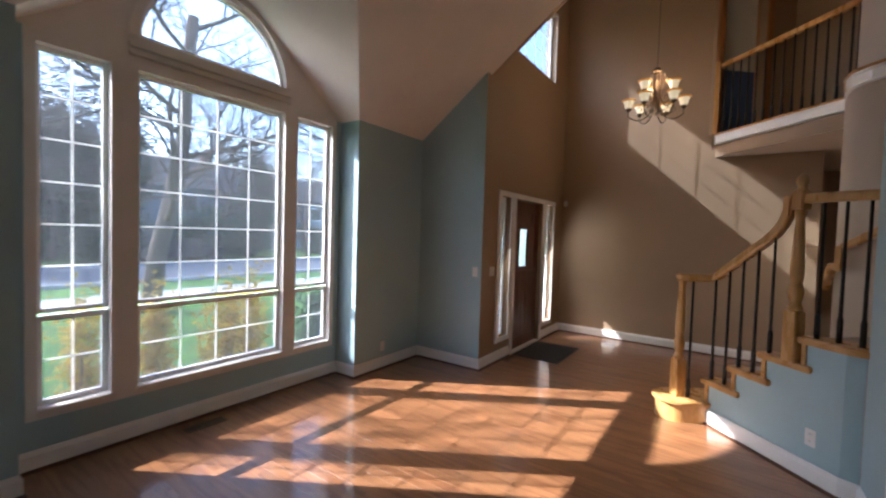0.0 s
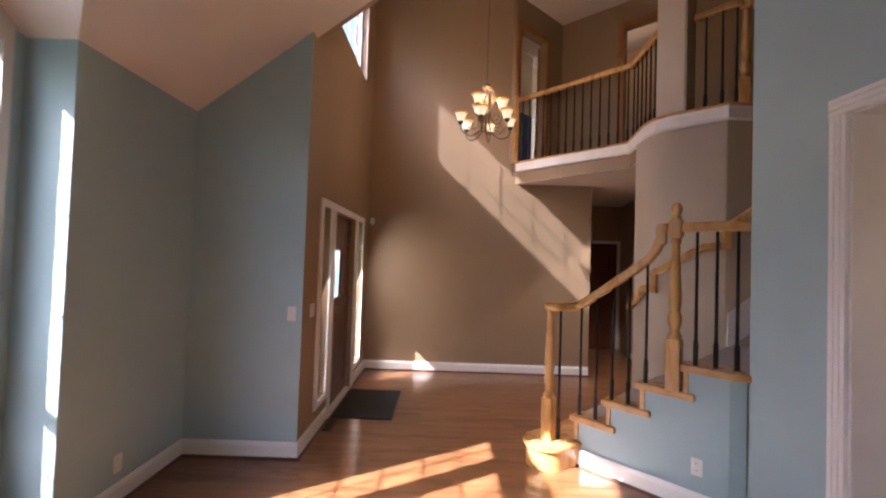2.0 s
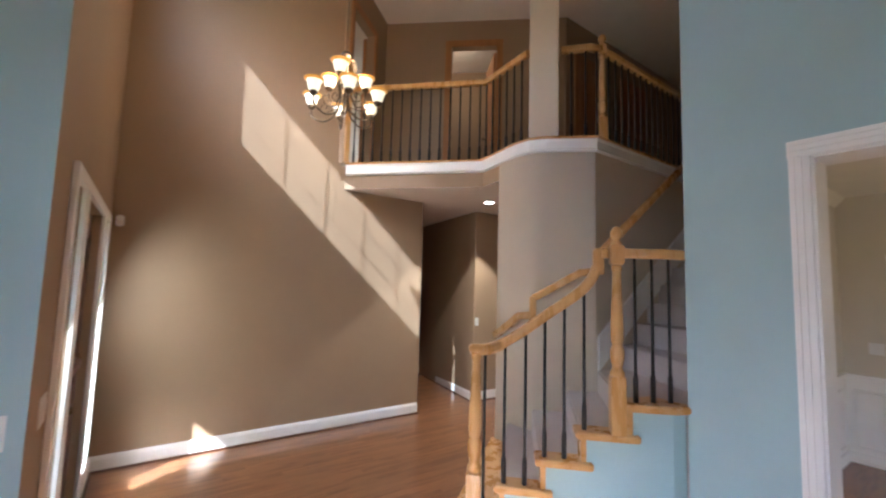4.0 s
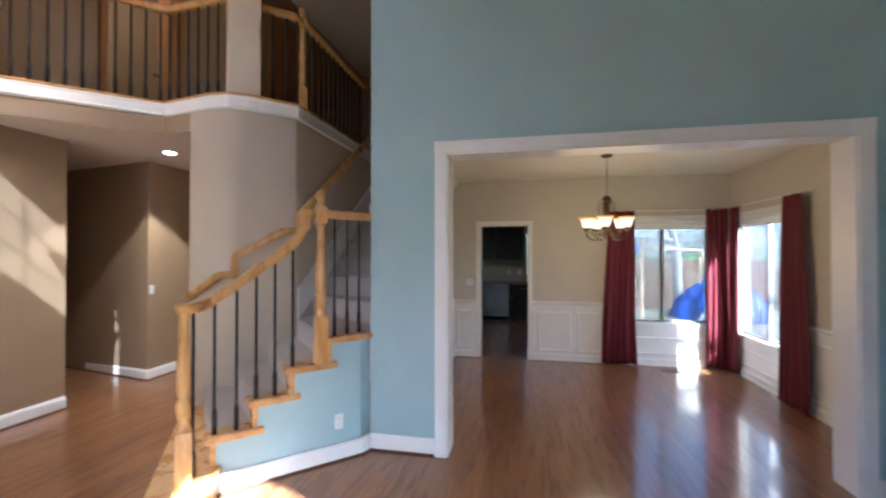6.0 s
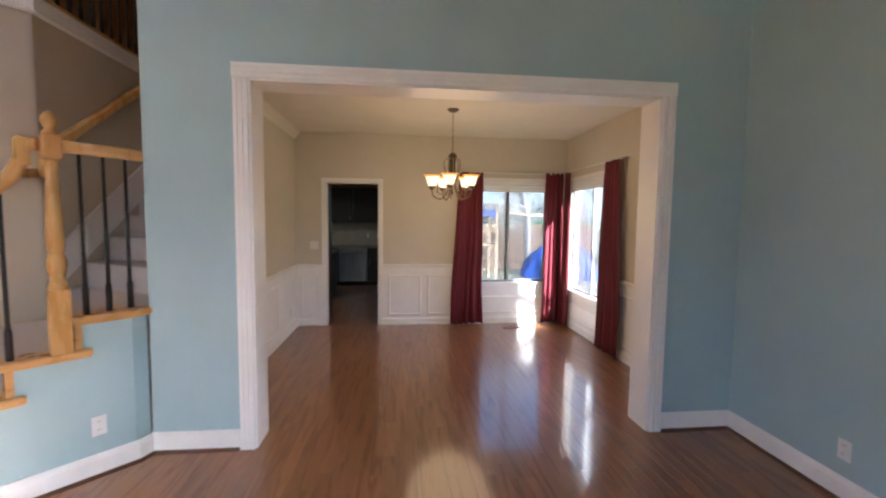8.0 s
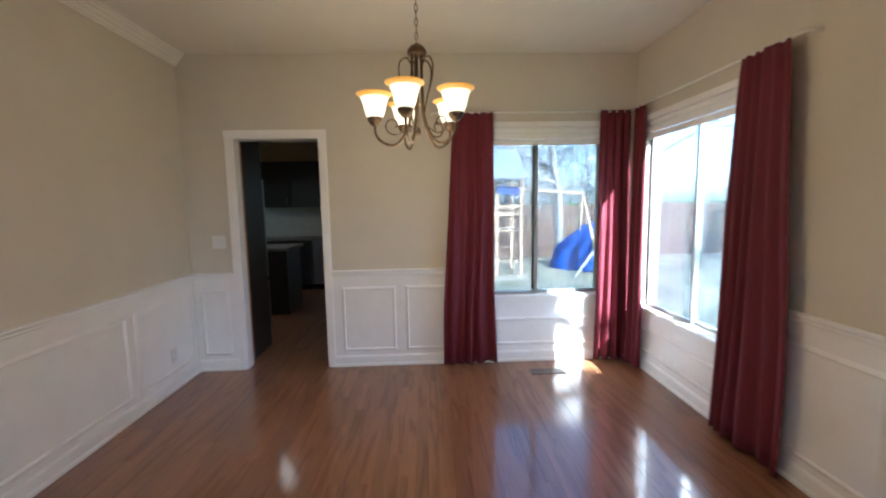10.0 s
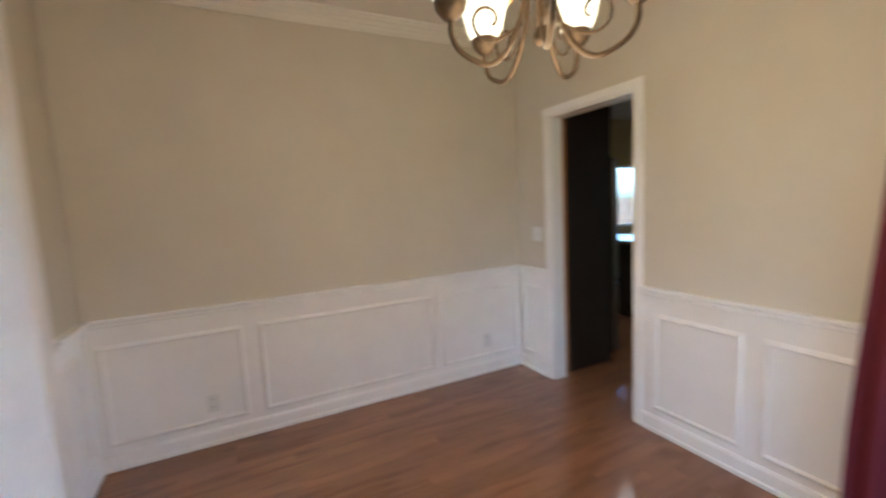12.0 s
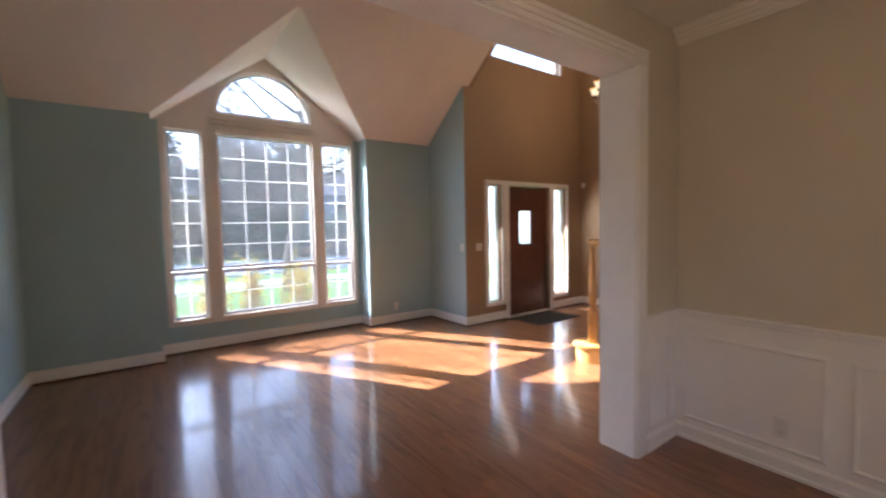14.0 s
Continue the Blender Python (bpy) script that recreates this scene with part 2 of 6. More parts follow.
DIRT = surface("pale_yard_ground", (0.085, 0.10, 0.04), (0.30, 0.26, 0.19), rough=1.0, scale=(0.9, 0.9, 0.9), detail=8, bump=0.6, bump_scale=20, big=0.15)
ASPHALT = surface("asphalt", (0.10, 0.10, 0.105), (0.15, 0.15, 0.155), rough=0.85, scale=(5, 5, 5), detail=8, bump=0.3, bump_scale=80, big=0.15)
CONCRETE = surface("concrete", (0.42, 0.40, 0.38), (0.52, 0.50, 0.47), rough=0.9, scale=(3, 3, 3), detail=8, bump=0.2, bump_scale=60, big=0.1)
BARK = surface("bark", (0.085, 0.06, 0.045), (0.17, 0.13, 0.10), rough=0.95, scale=(14, 14, 3), detail=8, bump=0.9, bump_scale=18)
PALEBARK = surface("pale_bark", (0.38, 0.35, 0.31), (0.55, 0.52, 0.47), rough=0.9, scale=(10, 10, 4), detail=8, bump=0.5, bump_scale=20)
LEAF = surface("yellow_green_leaf", (0.24, 0.27, 0.035), (0.50, 0.42, 0.06), rough=0.6, scale=(3, 3, 3), big=0.2)
DARKLEAF = surface("evergreen_leaf", (0.015, 0.04, 0.014), (0.04, 0.09, 0.03), rough=0.7, scale=(3, 3, 3), big=0.2)
BRUSH = surface("grey_olive_brush", (0.10, 0.105, 0.055), (0.22, 0.20, 0.13), rough=0.8, scale=(3, 3, 3), big=0.25)
GOLDLEAF = surface("golden_leaf", (0.50, 0.44, 0.05), (0.74, 0.42, 0.06), rough=0.6, scale=(4, 4, 4), big=0.25)
# GRILLE gets translucency too, in place of the glare that brightens the bars
for m in (LEAF, GOLDLEAF, GRILLE):
    nt = m.node_tree
    base, through_ = nt.nodes["Principled BSDF"], nt.nodes.new("ShaderNodeBsdfTranslucent")
    nt.links.new(base.inputs["Base Color"].links[0].from_socket, through_.inputs[0])
    half = nt.nodes.new("ShaderNodeMixShader")
    half.inputs[0].default_value = 0.45
    nt.links.new(base.outputs[0], half.inputs[1])
    nt.links.new(through_.outputs[0], half.inputs[2])
    nt.links.new(half.outputs[0], nt.nodes["Material Output"].inputs[0])
SIDING = surface("grey_siding", (0.20, 0.22, 0.26), (0.25, 0.27, 0.31), rough=0.8, scale=(0.6, 0.6, 9), big=0.05)
BRICKC = surface("red_brick_front", (0.22, 0.10, 0.075), (0.30, 0.15, 0.11), rough=0.85, scale=(5, 5, 12), big=0.08)
ROOF = surface("roof_shingle", (0.07, 0.065, 0.065), (0.13, 0.12, 0.115), rough=0.9, scale=(3, 3, 12), big=0.1)
FENCE = surface("weathered_cedar", (0.13, 0.075, 0.045), (0.23, 0.15, 0.10), rough=0.85, scale=(10, 10, 1.5), per_object=0.2)
PLAYWOOD = surface("playset_timber", (0.42, 0.30, 0.18), (0.55, 0.42, 0.28), rough=0.8, scale=(12, 12, 3))
TARP = surface("blue_tarp", (0.010, 0.035, 0.20), (0.022, 0.075, 0.34), rough=0.4, scale=(3, 3, 3), bump=0.8, bump_scale=7)


# ---- mesh helpers ----
def box(bm, x0, x1, y0, y1, z0, z1, mi=0):
    v = [bm.verts.new((x, y, z)) for x in (x0, x1) for y in (y0, y1) for z in (z0, z1)]
    for q in ((0, 1, 3, 2), (4, 6, 7, 5), (0, 4, 5, 1), (2, 3, 7, 6), (0, 2, 6, 4), (1, 5, 7, 3)):
        bm.faces.new([v[i] for i in q]).material_index = mi
    return v


def bevel_all(bm, w, seg=2):
    bmesh.ops.bevel(bm, geom=list(bm.edges), offset=w, segments=seg, affect="EDGES", clamp_overlap=True)


def boxed(x0, x1, y0, y1, z0, z1, bev=0.0, seg=2):
    bm = bmesh.new()
    box(bm, min(x0, x1), max(x0, x1), min(y0, y1), max(y0, y1), min(z0, z1), max(z0, z1))
    if bev:
        bevel_all(bm, bev, seg)
    return bm


def prism(pts, z0, z1, bev=0.0):
    """A flat polygon (counter-clockwise) drawn up from z0 to z1."""
    bm = bmesh.new()
    lo, hi = [bm.verts.new((x, y, z0)) for x, y in pts], [bm.verts.new((x, y, z1)) for x, y in pts]
    bm.faces.new(lo[::-1])
    bm.faces.new(hi)
    for i in range(len(pts)):
        j = (i + 1) % len(pts)
        bm.faces.new((lo[i], lo[j], hi[j], hi[i]))
    bmesh.ops.recalc_face_normals(bm, faces=bm.faces)
    if bev:
        bevel_all(bm, bev)
    return bm


def slab(pts3, off):
    """A sheet through pts3, thickened by the vector off."""
    bm = bmesh.new()
    lo, hi = [bm.verts.new(p) for p in pts3], [bm.verts.new(Vector(p) + Vector(off)) for p in pts3]
    bm.faces.new(lo)
    bm.faces.new(hi[::-1])
    for i in range(len(pts3)):
        j = (i + 1) % len(pts3)
        bm.faces.new((lo[i], hi[i], hi[j], lo[j]))
    bmesh.ops.recalc_face_normals(bm, faces=bm.faces)
    return bm


def lathe(profile, n=20, at=(0, 0, 0), bm=None):
    """Radius and height pairs turned round the z axis."""
    bm = bm or bmesh.new()
    rings = []
    for r, z in profile:
        rings.append([bm.verts.new((at[0] + r * math.cos(2 * math.pi * i / n), at[1] + r * math.sin(2 * math.pi * i / n), at[2] + z)) for i in range(n)])
    for a, b in zip(rings, rings[1:]):
        for i in range(n):
            bm.faces.new((a[i], a[(i + 1) % n], b[(i + 1) % n], b[i]))
    bm.faces.new(rings[0][::-1])
    bm.faces.new(rings[-1])
    bmesh.ops.recalc_face_normals(bm, faces=bm.faces)
    for fc in bm.faces:
        fc.smooth = True
    return bm


def sweep(path, profile, bm=None, up=(0, 0, 1), closed=False, smooth=True):
    """A closed profile (side, up) carried along a path of points, mitred at the turns."""
    bm = bm or bmesh.new()
    P = [Vector(p) for p in path]
    rings = []
    for i, p in enumerate(P):
        a = (P[i] - P[i - 1]).normalized() if i else (P[1] - P[0]).normalized()
        b = (P[i + 1] - P[i]).normalized() if i < len(P) - 1 else a
        t = (a + b).normalized() if (a + b).length > 1e-6 else a
        side = t.cross(Vector(up))
        side = side.normalized() if side.length > 1e-4 else Vector((1, 0, 0))
        top = side.cross(t).normalized()
        k = 1 / max(0.35, t.dot(a))
        flat = abs(a.z - b.z) < 1e-6
        rings.append([bm.verts.new(p + side * u * (k if flat else 1) + top * w * (1 if flat else k)) for u, w in profile])
    n = len(profile)
    for a, b in zip(rings, rings[1:]):
        for i in range(n):
            fc = bm.faces.new((a[i], a[(i + 1) % n], b[(i + 1) % n], b[i]))
            fc.smooth = smooth
    bm.faces.new(rings[0][::-1])
    bm.faces.new(rings[-1])
    bmesh.ops.recalc_face_normals(bm, faces=bm.faces)
    return bm


def ring_profile(r, n=8):
    return [(r * math.cos(2 * math.pi * i / n), r * math.sin(2 * math.pi * i / n)) for i in range(n)]


def tube(path, r, n=8, bm=None, taper=None):
    """A round tube whose cross-section follows the path with no twist."""
    bm = bm or bmesh.new()
    P = [Vector(p) for p in path]
    ref = Vector((0.31, 0.17, 0.93))
    rings = []
    for i, p in enumerate(P):
        t = (P[min(i + 1, len(P) - 1)] - P[max(i - 1, 0)]).normalized()
        s = t.cross(ref)
        s = s.normalized() if s.length > 1e-3 else t.orthogonal().normalized()
        ref = s.cross(t)
        rr = r if taper is None else r + (taper - r) * i / (len(P) - 1)
        rings.append([bm.verts.new(p + (s * math.cos(2 * math.pi * k / n) + ref * math.sin(2 * math.pi * k / n)) * rr) for k in range(n)])
    for a, b in zip(rings, rings[1:]):
        for i in range(n):
            bm.faces.new((a[i], a[(i + 1) % n], b[(i + 1) % n], b[i])).smooth = True
    bm.faces.new(rings[0][::-1])
    bm.faces.new(rings[-1])
    return bm


def curve_pts(pts, n=8):
    """A smooth line through pts."""
    P = [Vector(p) for p in pts]
    P = [2 * P[0] - P[1]] + P + [2 * P[-1] - P[-2]]
    out = []
    for i in range(1, len(P) - 2):
        for k in range(n):
            t = k / n
            out.append(0.5 * ((2 * P[i]) + (P[i + 1] - P[i - 1]) * t + (2 * P[i - 1] - 5 * P[i] + 4 * P[i + 1] - P[i + 2]) * t * t + (3 * P[i] - P[i - 1] - 3 * P[i + 1] + P[i + 2]) * t ** 3))
    return out + [P[-2]]


def mesh_of(name, bm, mats):
    me = bpy.data.meshes.new(name)
    bm.to_mesh(me)
    bm.free()
    for m in mats if isinstance(mats, (list, tuple)) else [mats]:
        me.materials.append(m)
    return me


def part(name, bm, material, parent=None, label=""):
    """One mesh object, under a thing or a part."""
    ob = new(name, mesh_of(name, bm, material))
    if parent:
        ob.parent = parent
    return tagged(ob, label)


def thing(name, at, label, category, group="", kind=""):
    ob = new(name)
    ob.location = at
    ob.empty_display_size = 0.1
    return tagged(ob, label, category, group, kind)


def setting(name, bm, mats, label, category):
    return tagged(new(name, mesh_of(name, bm, mats)), label, category, "", "structure")


def by_normal(bm, rules):
    """Material slots by the way a face looks: (axis, sign, slot)."""
    bm.normal_update()
    for fc in bm.faces:
        for axis, sign, slot in rules:
            if fc.normal[axis] * sign > 0.7:
                fc.material_index = slot


def holed(axis, c0, c1, a0, a1, z0, z1, holes):
    """A wall across `axis` between c0 and c1, running a0..a1, with holes (a, a, z, z) through it."""
    bm = bmesh.new()
    cuts = sorted({a0, a1, *[h[0] for h in holes], *[h[1] for h in holes]})
    for p, q in zip(cuts, cuts[1:]):
        here = sorted([(h[2], h[3]) for h in holes if h[0] <= p + 1e-6 and h[1] >= q - 1e-6])
        lo = z0
        for b0, b1 in here + [(z1, z1)]:
            if b0 - lo > 1e-4:
                if axis == "x":
                    box(bm, c0, c1, p, q, lo, b0)
                else:
                    box(bm, p, q, c0, c1, lo, b0)
            lo = max(lo, b1)
    bmesh.ops.remove_doubles(bm, verts=bm.verts, dist=1e-5)
    inner = {}
    for fc in bm.faces:
        inner.setdefault(tuple(round(c, 4) for c in fc.calc_center_median()), []).append(fc)
    bmesh.ops.delete(bm, geom=[fc for same in inner.values() if len(same) > 1 for fc in same], context="FACES_ONLY")
    return bm
# ---- the plan (metres) ----
XF, XW, XE = -2.92, -3.21, -2.0          # front wall, window wall, entry wall
XO, XD, XB = 1.09, 1.32, 4.30            # opening wall, its dining face, back wall
YS, YN, YL, YT = -0.30, 3.64, 4.46, 7.20  # south wall, dining north wall, living north wall, tan wall
Z0, PITCH, PLATE, SPLATE, ZC, ZDC = 0.0, 0.753, 2.78, 3.29, 5.62, 2.735
A0, A1, RIDGE_Y = 0.79, 3.36, 2.075      # window alcove
ZB, ZSOF = 3.10, 2.79                    # balcony floor, soffit under it
XRIDGE = XF + (ZC - PLATE) / PITCH


def slope_z(x):
    return min(ZC, PLATE + PITCH * (x - XF))


# floor base
bm = bmesh.new()
box(bm, -3.40, XB + 0.14, YS - 0.14, 9.6, -0.25, -0.014)
box(bm, XB + 0.141, 8.6, 1.4, 5.44, -0.25, -0.014)
setting("floor", bm, SUBFLOOR, "polished reddish-brown oak strip floor running through the rooms", "floor")

# front wall of the living room, on both sides of the alcove, with the alcove's cheeks
bm = bmesh.new()
box(bm, XF - 0.45, XF, YS - 0.15, A0, 0, PLATE + 0.12)
box(bm, XF - 0.45, XF, A1, YL, 0, PLATE + 0.12)
by_normal(bm, [(1, 1, 1), (1, -1, 1)])
setting("wall_front", bm, [BLUE, BLUE], "blue-grey painted front wall with a deep window alcove", "wall")

# window wall: blue apron and side strips, cream panel with three openings, cream gable with an arch
WY = [(0.92, 1.30), (1.46, 2.66), (2.80, 3.232)]
WZ0, WZ1, WF0, WF1, WT = 0.40, 2.71, 0.865, 3.287, 2.79
bm = bmesh.new()
box(bm, XW - 0.12, XW, A0, A1, 0, 0.33)
box(bm, XW - 0.12, XW, A0, WF0, 0.33, WT)
box(bm, XW - 0.12, XW, WF1, A1, 0.33, WT)
setting("wall_window_apron", bm, BLUE, "blue-grey wall below the large front window", "wall")
bm = holed("x", XW - 0.12, XW + 0.018, WF0, WF1, 0.33, WT, [(a, b, WZ0, WZ1) for a, b in WY])
setting("window_surround", bm, CREAM, "cream painted surround with two wide posts framing three windows", "window frame")
ARC_Y, ARC_Z, ARC_R = 2.06, 2.95, 0.60
bm = bmesh.new()
NA = 40


def gable_r(t):
    c, s = math.cos(t), math.sin(t)
    best = 9.0
    for sg in (1, -1):
        den = s + sg * PITCH * c
        if den > 1e-6:
            top = PLATE + 0.05 + PITCH * (A1 - RIDGE_Y) - ARC_Z + sg * PITCH * (RIDGE_Y - ARC_Y)
            best = min(best, top / den)
    for edge in ((A1 - ARC_Y) / c if c > 1e-6 else 9, (A0 - ARC_Y) / c if c < -1e-6 else 9):
        best = min(best, edge)
    return best


rings = [[], [], [], []]
for i in range(NA + 1):
    t = math.pi * i / NA
    for k, (x, r) in enumerate(((XW, ARC_R), (XW, gable_r(t)), (XW - 0.12, ARC_R), (XW - 0.12, gable_r(t)))):
        rings[k].append(bm.verts.new((x, ARC_Y + r * math.cos(t), ARC_Z + r * math.sin(t))))
for i in range(NA):
    bm.faces.new((rings[0][i], rings[0][i + 1], rings[1][i + 1], rings[1][i]))
    bm.faces.new((rings[2][i], rings[3][i], rings[3][i + 1], rings[2][i + 1]))
    bm.faces.new((rings[0][i], rings[2][i], rings[2][i + 1], rings[0][i + 1]))
box(bm, XW - 0.12, XW, A0, A1, WT, ARC_Z)
bmesh.ops.recalc_face_normals(bm, faces=bm.faces)
setting("wall_gable", bm, CREAM, "cream gable wall round a half-round window", "wall")

# living room ceiling: front slope, south slope, gable pocket over the window, flat top
RG = PLATE + PITCH * (A1 - RIDGE_Y)
XAP = XF + (RG - PLATE) / PITCH
XH = XF + (SPLATE - PLATE) / PITCH
YC1 = 4.56
UP = (0, 0, 0.14)


def front_pt(x, y):
    return (x, y, PLATE + PITCH * (x - XF))


ytop = YS + (ZC - SPLATE) / PITCH
# the front slope wraps round the gable pocket
XHR = XH + RIDGE_Y - YS
bm = slab([front_pt(XF, A1), front_pt(XF, YC1), front_pt(XRIDGE, YC1), (XRIDGE, ytop, ZC), front_pt(XHR, RIDGE_Y), front_pt(XAP, RIDGE_Y)], UP)
b2 = slab([front_pt(XF, YS), front_pt(XF, A0), front_pt(XAP, RIDGE_Y), front_pt(XHR, RIDGE_Y), (XH, YS, SPLATE)], UP)
me_tmp = mesh_of("tmp", b2, CEIL)
bm.from_mesh(me_tmp)
b2 = slab([(XH, YS, SPLATE), (XRIDGE, ytop, ZC), (XO + 0.05, ytop, ZC), (XO + 0.05, YS, SPLATE)], UP)
bm.from_mesh(mesh_of("tmp", b2, CEIL))
for ya in (A0, A1):
    b2 = slab([(XW - 0.1, ya, PLATE), (XF, ya, PLATE), (XAP, RIDGE_Y, RG), (XW - 0.1, RIDGE_Y, RG)], UP)
    bm.from_mesh(mesh_of("tmp", b2, CEIL))
bm.from_mesh(mesh_of("tmp", slab([(XRIDGE, ytop, ZC), (XRIDGE, YC1, ZC), (XO + 0.05, YC1, ZC), (XO + 0.05, ytop, ZC)], UP), CEIL))
setting("ceiling_living", bm, CEIL, "warm white vaulted ceiling with a gable pocket over the window", "ceiling")

# south wall
bm = slab([(XF, YS, 0), (XO, YS, 0), (XO, YS, SPLATE), (XH, YS, SPLATE), (XF, YS, PLATE)], (0, -0.14, 0))
setting("wall_south", bm, BLUE, "blue-grey painted side wall under the sloping ceiling", "wall")

# wall with the wide cased opening
OY0, OY1, OZ = 0.345, 3.12, 2.415
bm = holed("x", XO, XD, YS - 0.14, 3.76, 0, 3.29, [(OY0, OY1, 0, OZ)])
bm.from_mesh(mesh_of("tmp", slab([(XO, YS, 3.29), (XO, ytop, ZC), (XO, 3.76, ZC), (XO, 3.76, 3.29)], (XD - XO, 0, 0)), BLUE))
bmesh.ops.recalc_face_normals(bm, faces=bm.faces)
by_normal(bm, [(0, 1, 1)])
setting("wall_opening", bm, [BLUE, GREIGE], "blue-grey wall pierced by a wide cased opening", "wall")

# short wall between living room and entry, and the entry's front wall
bm = slab([(XF - 0.3, YL, 0), (XE - 0.165, YL, 0), (XE - 0.165, YL, slope_z(XE - 0.165) + 0.1), (XF - 0.3, YL, PLATE)], (0, 0.12, 0))
bm.from_mesh(mesh_of("tmp", slab([(XE - 0.165, YL, 0), (XE + 0.002, YL, 0), (XE + 0.002, YL, slope_z(XE) + 0.1), (XE - 0.165, YL, slope_z(XE - 0.165) + 0.1)], (0, 0.004, 0)), BLUE))
setting("wall_north", bm, BLUE, "blue-grey return wall beside the entry", "wall")
DY0, DY1 = 5.34, 6.30
SL, SR, CL = (4.91, 5.18, 0.30, 2.10), (6.42, 6.75, 0.27, 2.10), (5.03, 6.60, 4.02, 5.03)
bm = holed("x", XE - 0.16, XE, YL + 0.005, YT + 0.15, 0, ZC + 0.14, [SL, (DY0, DY1, 0, 2.10), SR, CL])
setting("wall_entry", bm, TAN, "tall tan entry wall with door, sidelights and a high window", "wall")
bm = slab([(XE, YC1, slope_z(XE)), (XRIDGE, YC1, ZC), (XE, YC1, ZC)], (0, 0.06, 0))
setting("wall_above_slope", bm, TAN, "tan wall closing the foyer above the sloped ceiling", "wall")

# tan side wall; it ends low at the hall and high at the upstairs hall
bm = bmesh.new()
box(bm, XE - 0.16, 1.285, YT, YT + 0.14, 0, ZSOF + 0.1)
box(bm, XE - 0.16, 0.10, YT, YT + 0.14, ZSOF + 0.1, ZC + 0.14)
setting("wall_tan", bm, TAN, "tall tan foyer wall with a slanting patch of sunlight", "wall")
bm = bmesh.new()
box(bm, XE - 0.16, 6.7, YC1, 9.6, ZC, ZC + 0.14)
box(bm, XO + 0.05, 6.7, 3.6, YC1, ZC, ZC + 0.14)
setting("ceiling_foyer", bm, CEIL, "warm white high ceiling over the foyer and stairs", "ceiling")

# hall behind the stairs
bm = prism([(2.25, 7.22), (3.9, 7.22), (3.9, 9.4), (2.62, 9.4)], 0, ZSOF + 0.05)
setting("wall_hall_corner", bm, TAN, "tan hall corner in shade under the balcony", "wall")
bm = boxed(0.9, 2.7, 9.2, 9.34, 0, ZSOF)
setting("wall_hall_end", bm, TAN, "tan wall at the end of the dim hall", "wall")
bm = boxed(1.145, 1.285, YT + 0.14, 9.4, 0, ZSOF)
setting("wall_hall_side", bm, TAN, "tan side wall of the dim hall", "wall")
bm = boxed(3.9, 4.0, 4.9, 7.3, 0, ZSOF)
setting("wall_hall_back", bm, TAN, "tan wall closing the hall", "wall")

# stair core: the broad rounded-looking pier and the wall along the upper flight
PIER = [(1.20, 5.62), (1.186, 5.46), (1.182, 5.34), (1.19, 5.23), (1.22, 5.14), (1.28, 5.06), (1.38, 4.96), (1.50, 4.845), (1.605, 4.752), (4.3, 4.752), (4.3, 4.90), (1.66, 4.90), (1.40, 5.15), (1.40, 5.62)]
CURVED = [(p.x, p.y) for p in map(Vector, curve_pts([(x, y, 0) for x, y in PIER[:9]], 5))]
bm = prism(CURVED + PIER[9:], 0, 2.957)
for fc in bm.faces:
    if abs(fc.normal.z) < 0.5 and fc.calc_area() < 0.25:
        fc.smooth = True
setting("wall_pier", bm, TAN_LIT, "tan angled pier under the balcony beside the stairs", "wall")
setting("wall_hall_stair", boxed(1.40, 3.9, 5.50, 5.62, 0, ZSOF), TAN, "tan hall wall behind the stairs", "wall")
bm = boxed(XD + 0.002, XB, YN, 3.76, 0, ZC)
box(bm, XB, 6.6, YN, 3.76, 2.83, ZC)
setting("wall_stair_south", bm, TAN, "tan wall of the stairwell", "wall")
setting("wall_stair_end", boxed(6.6, 6.7, 3.64, 9.6, ZB, ZC), TAN, "tan wall at the head of the stairs", "wall")

# balcony slab with its white band
EDGE = [(0.15, 7.165), (1.29, 5.98), (1.182, 5.36), (1.195, 5.19), (1.275, 5.06), (1.605, 4.75), (4.10, 4.75)]
bm = prism([(0.10, 7.25), (1.29, 5.98), (1.225, 5.60), (1.21, 5.36), (1.225, 5.21), (1.30, 5.085), (1.63, 4.78), (1.66, 4.77), (6.6, 4.77), (6.6, 9.5), (0.10, 9.5)], ZSOF, ZB - 0.02)
by_normal(bm, [(0, 1, 1), (0, -1, 1), (1, -1, 1)])
for fc in bm.faces:
    if abs(fc.normal.z) < 0.5:
        fc.material_index = 1
setting("ceiling_soffit", bm, [CEIL, TAN], "white soffit and tan edge under the balcony", "ceiling")
band = [(-0.022, 0.0), (0.012, 0.0), (0.03, 0.012), (0.03, 0.02), (0.02, 0.03), (0.02, 0.10), (0.028, 0.115), (0.028, 0.125), (-0.022, 0.125)]
setting("trim_balcony_band", sweep([(x, y, ZB - 0.145) for x, y in EDGE], band, smooth=False), WHITE, "white moulded band along the balcony edge", "trim")
nose = [(-0.12, 0.0), (0.035, 0.0), (0.042, 0.01), (0.035, 0.022), (-0.12, 0.022)]
setting("trim_balcony_nosing", sweep([(x, y, ZB - 0.018) for x, y in EDGE], nose, smooth=False), OAKX, "honey oak nosing on the balcony edge", "trim")
setting("floor_upper_hall", prism([(0.30, 7.25), (1.40, 6.05), (1.34, 5.22), (1.68, 4.90), (6.6, 4.90), (6.6, 9.5), (0.30, 9.5)], ZB - 0.018, ZB - 0.002), CARPET, "beige carpet of the upstairs hall", "floor")
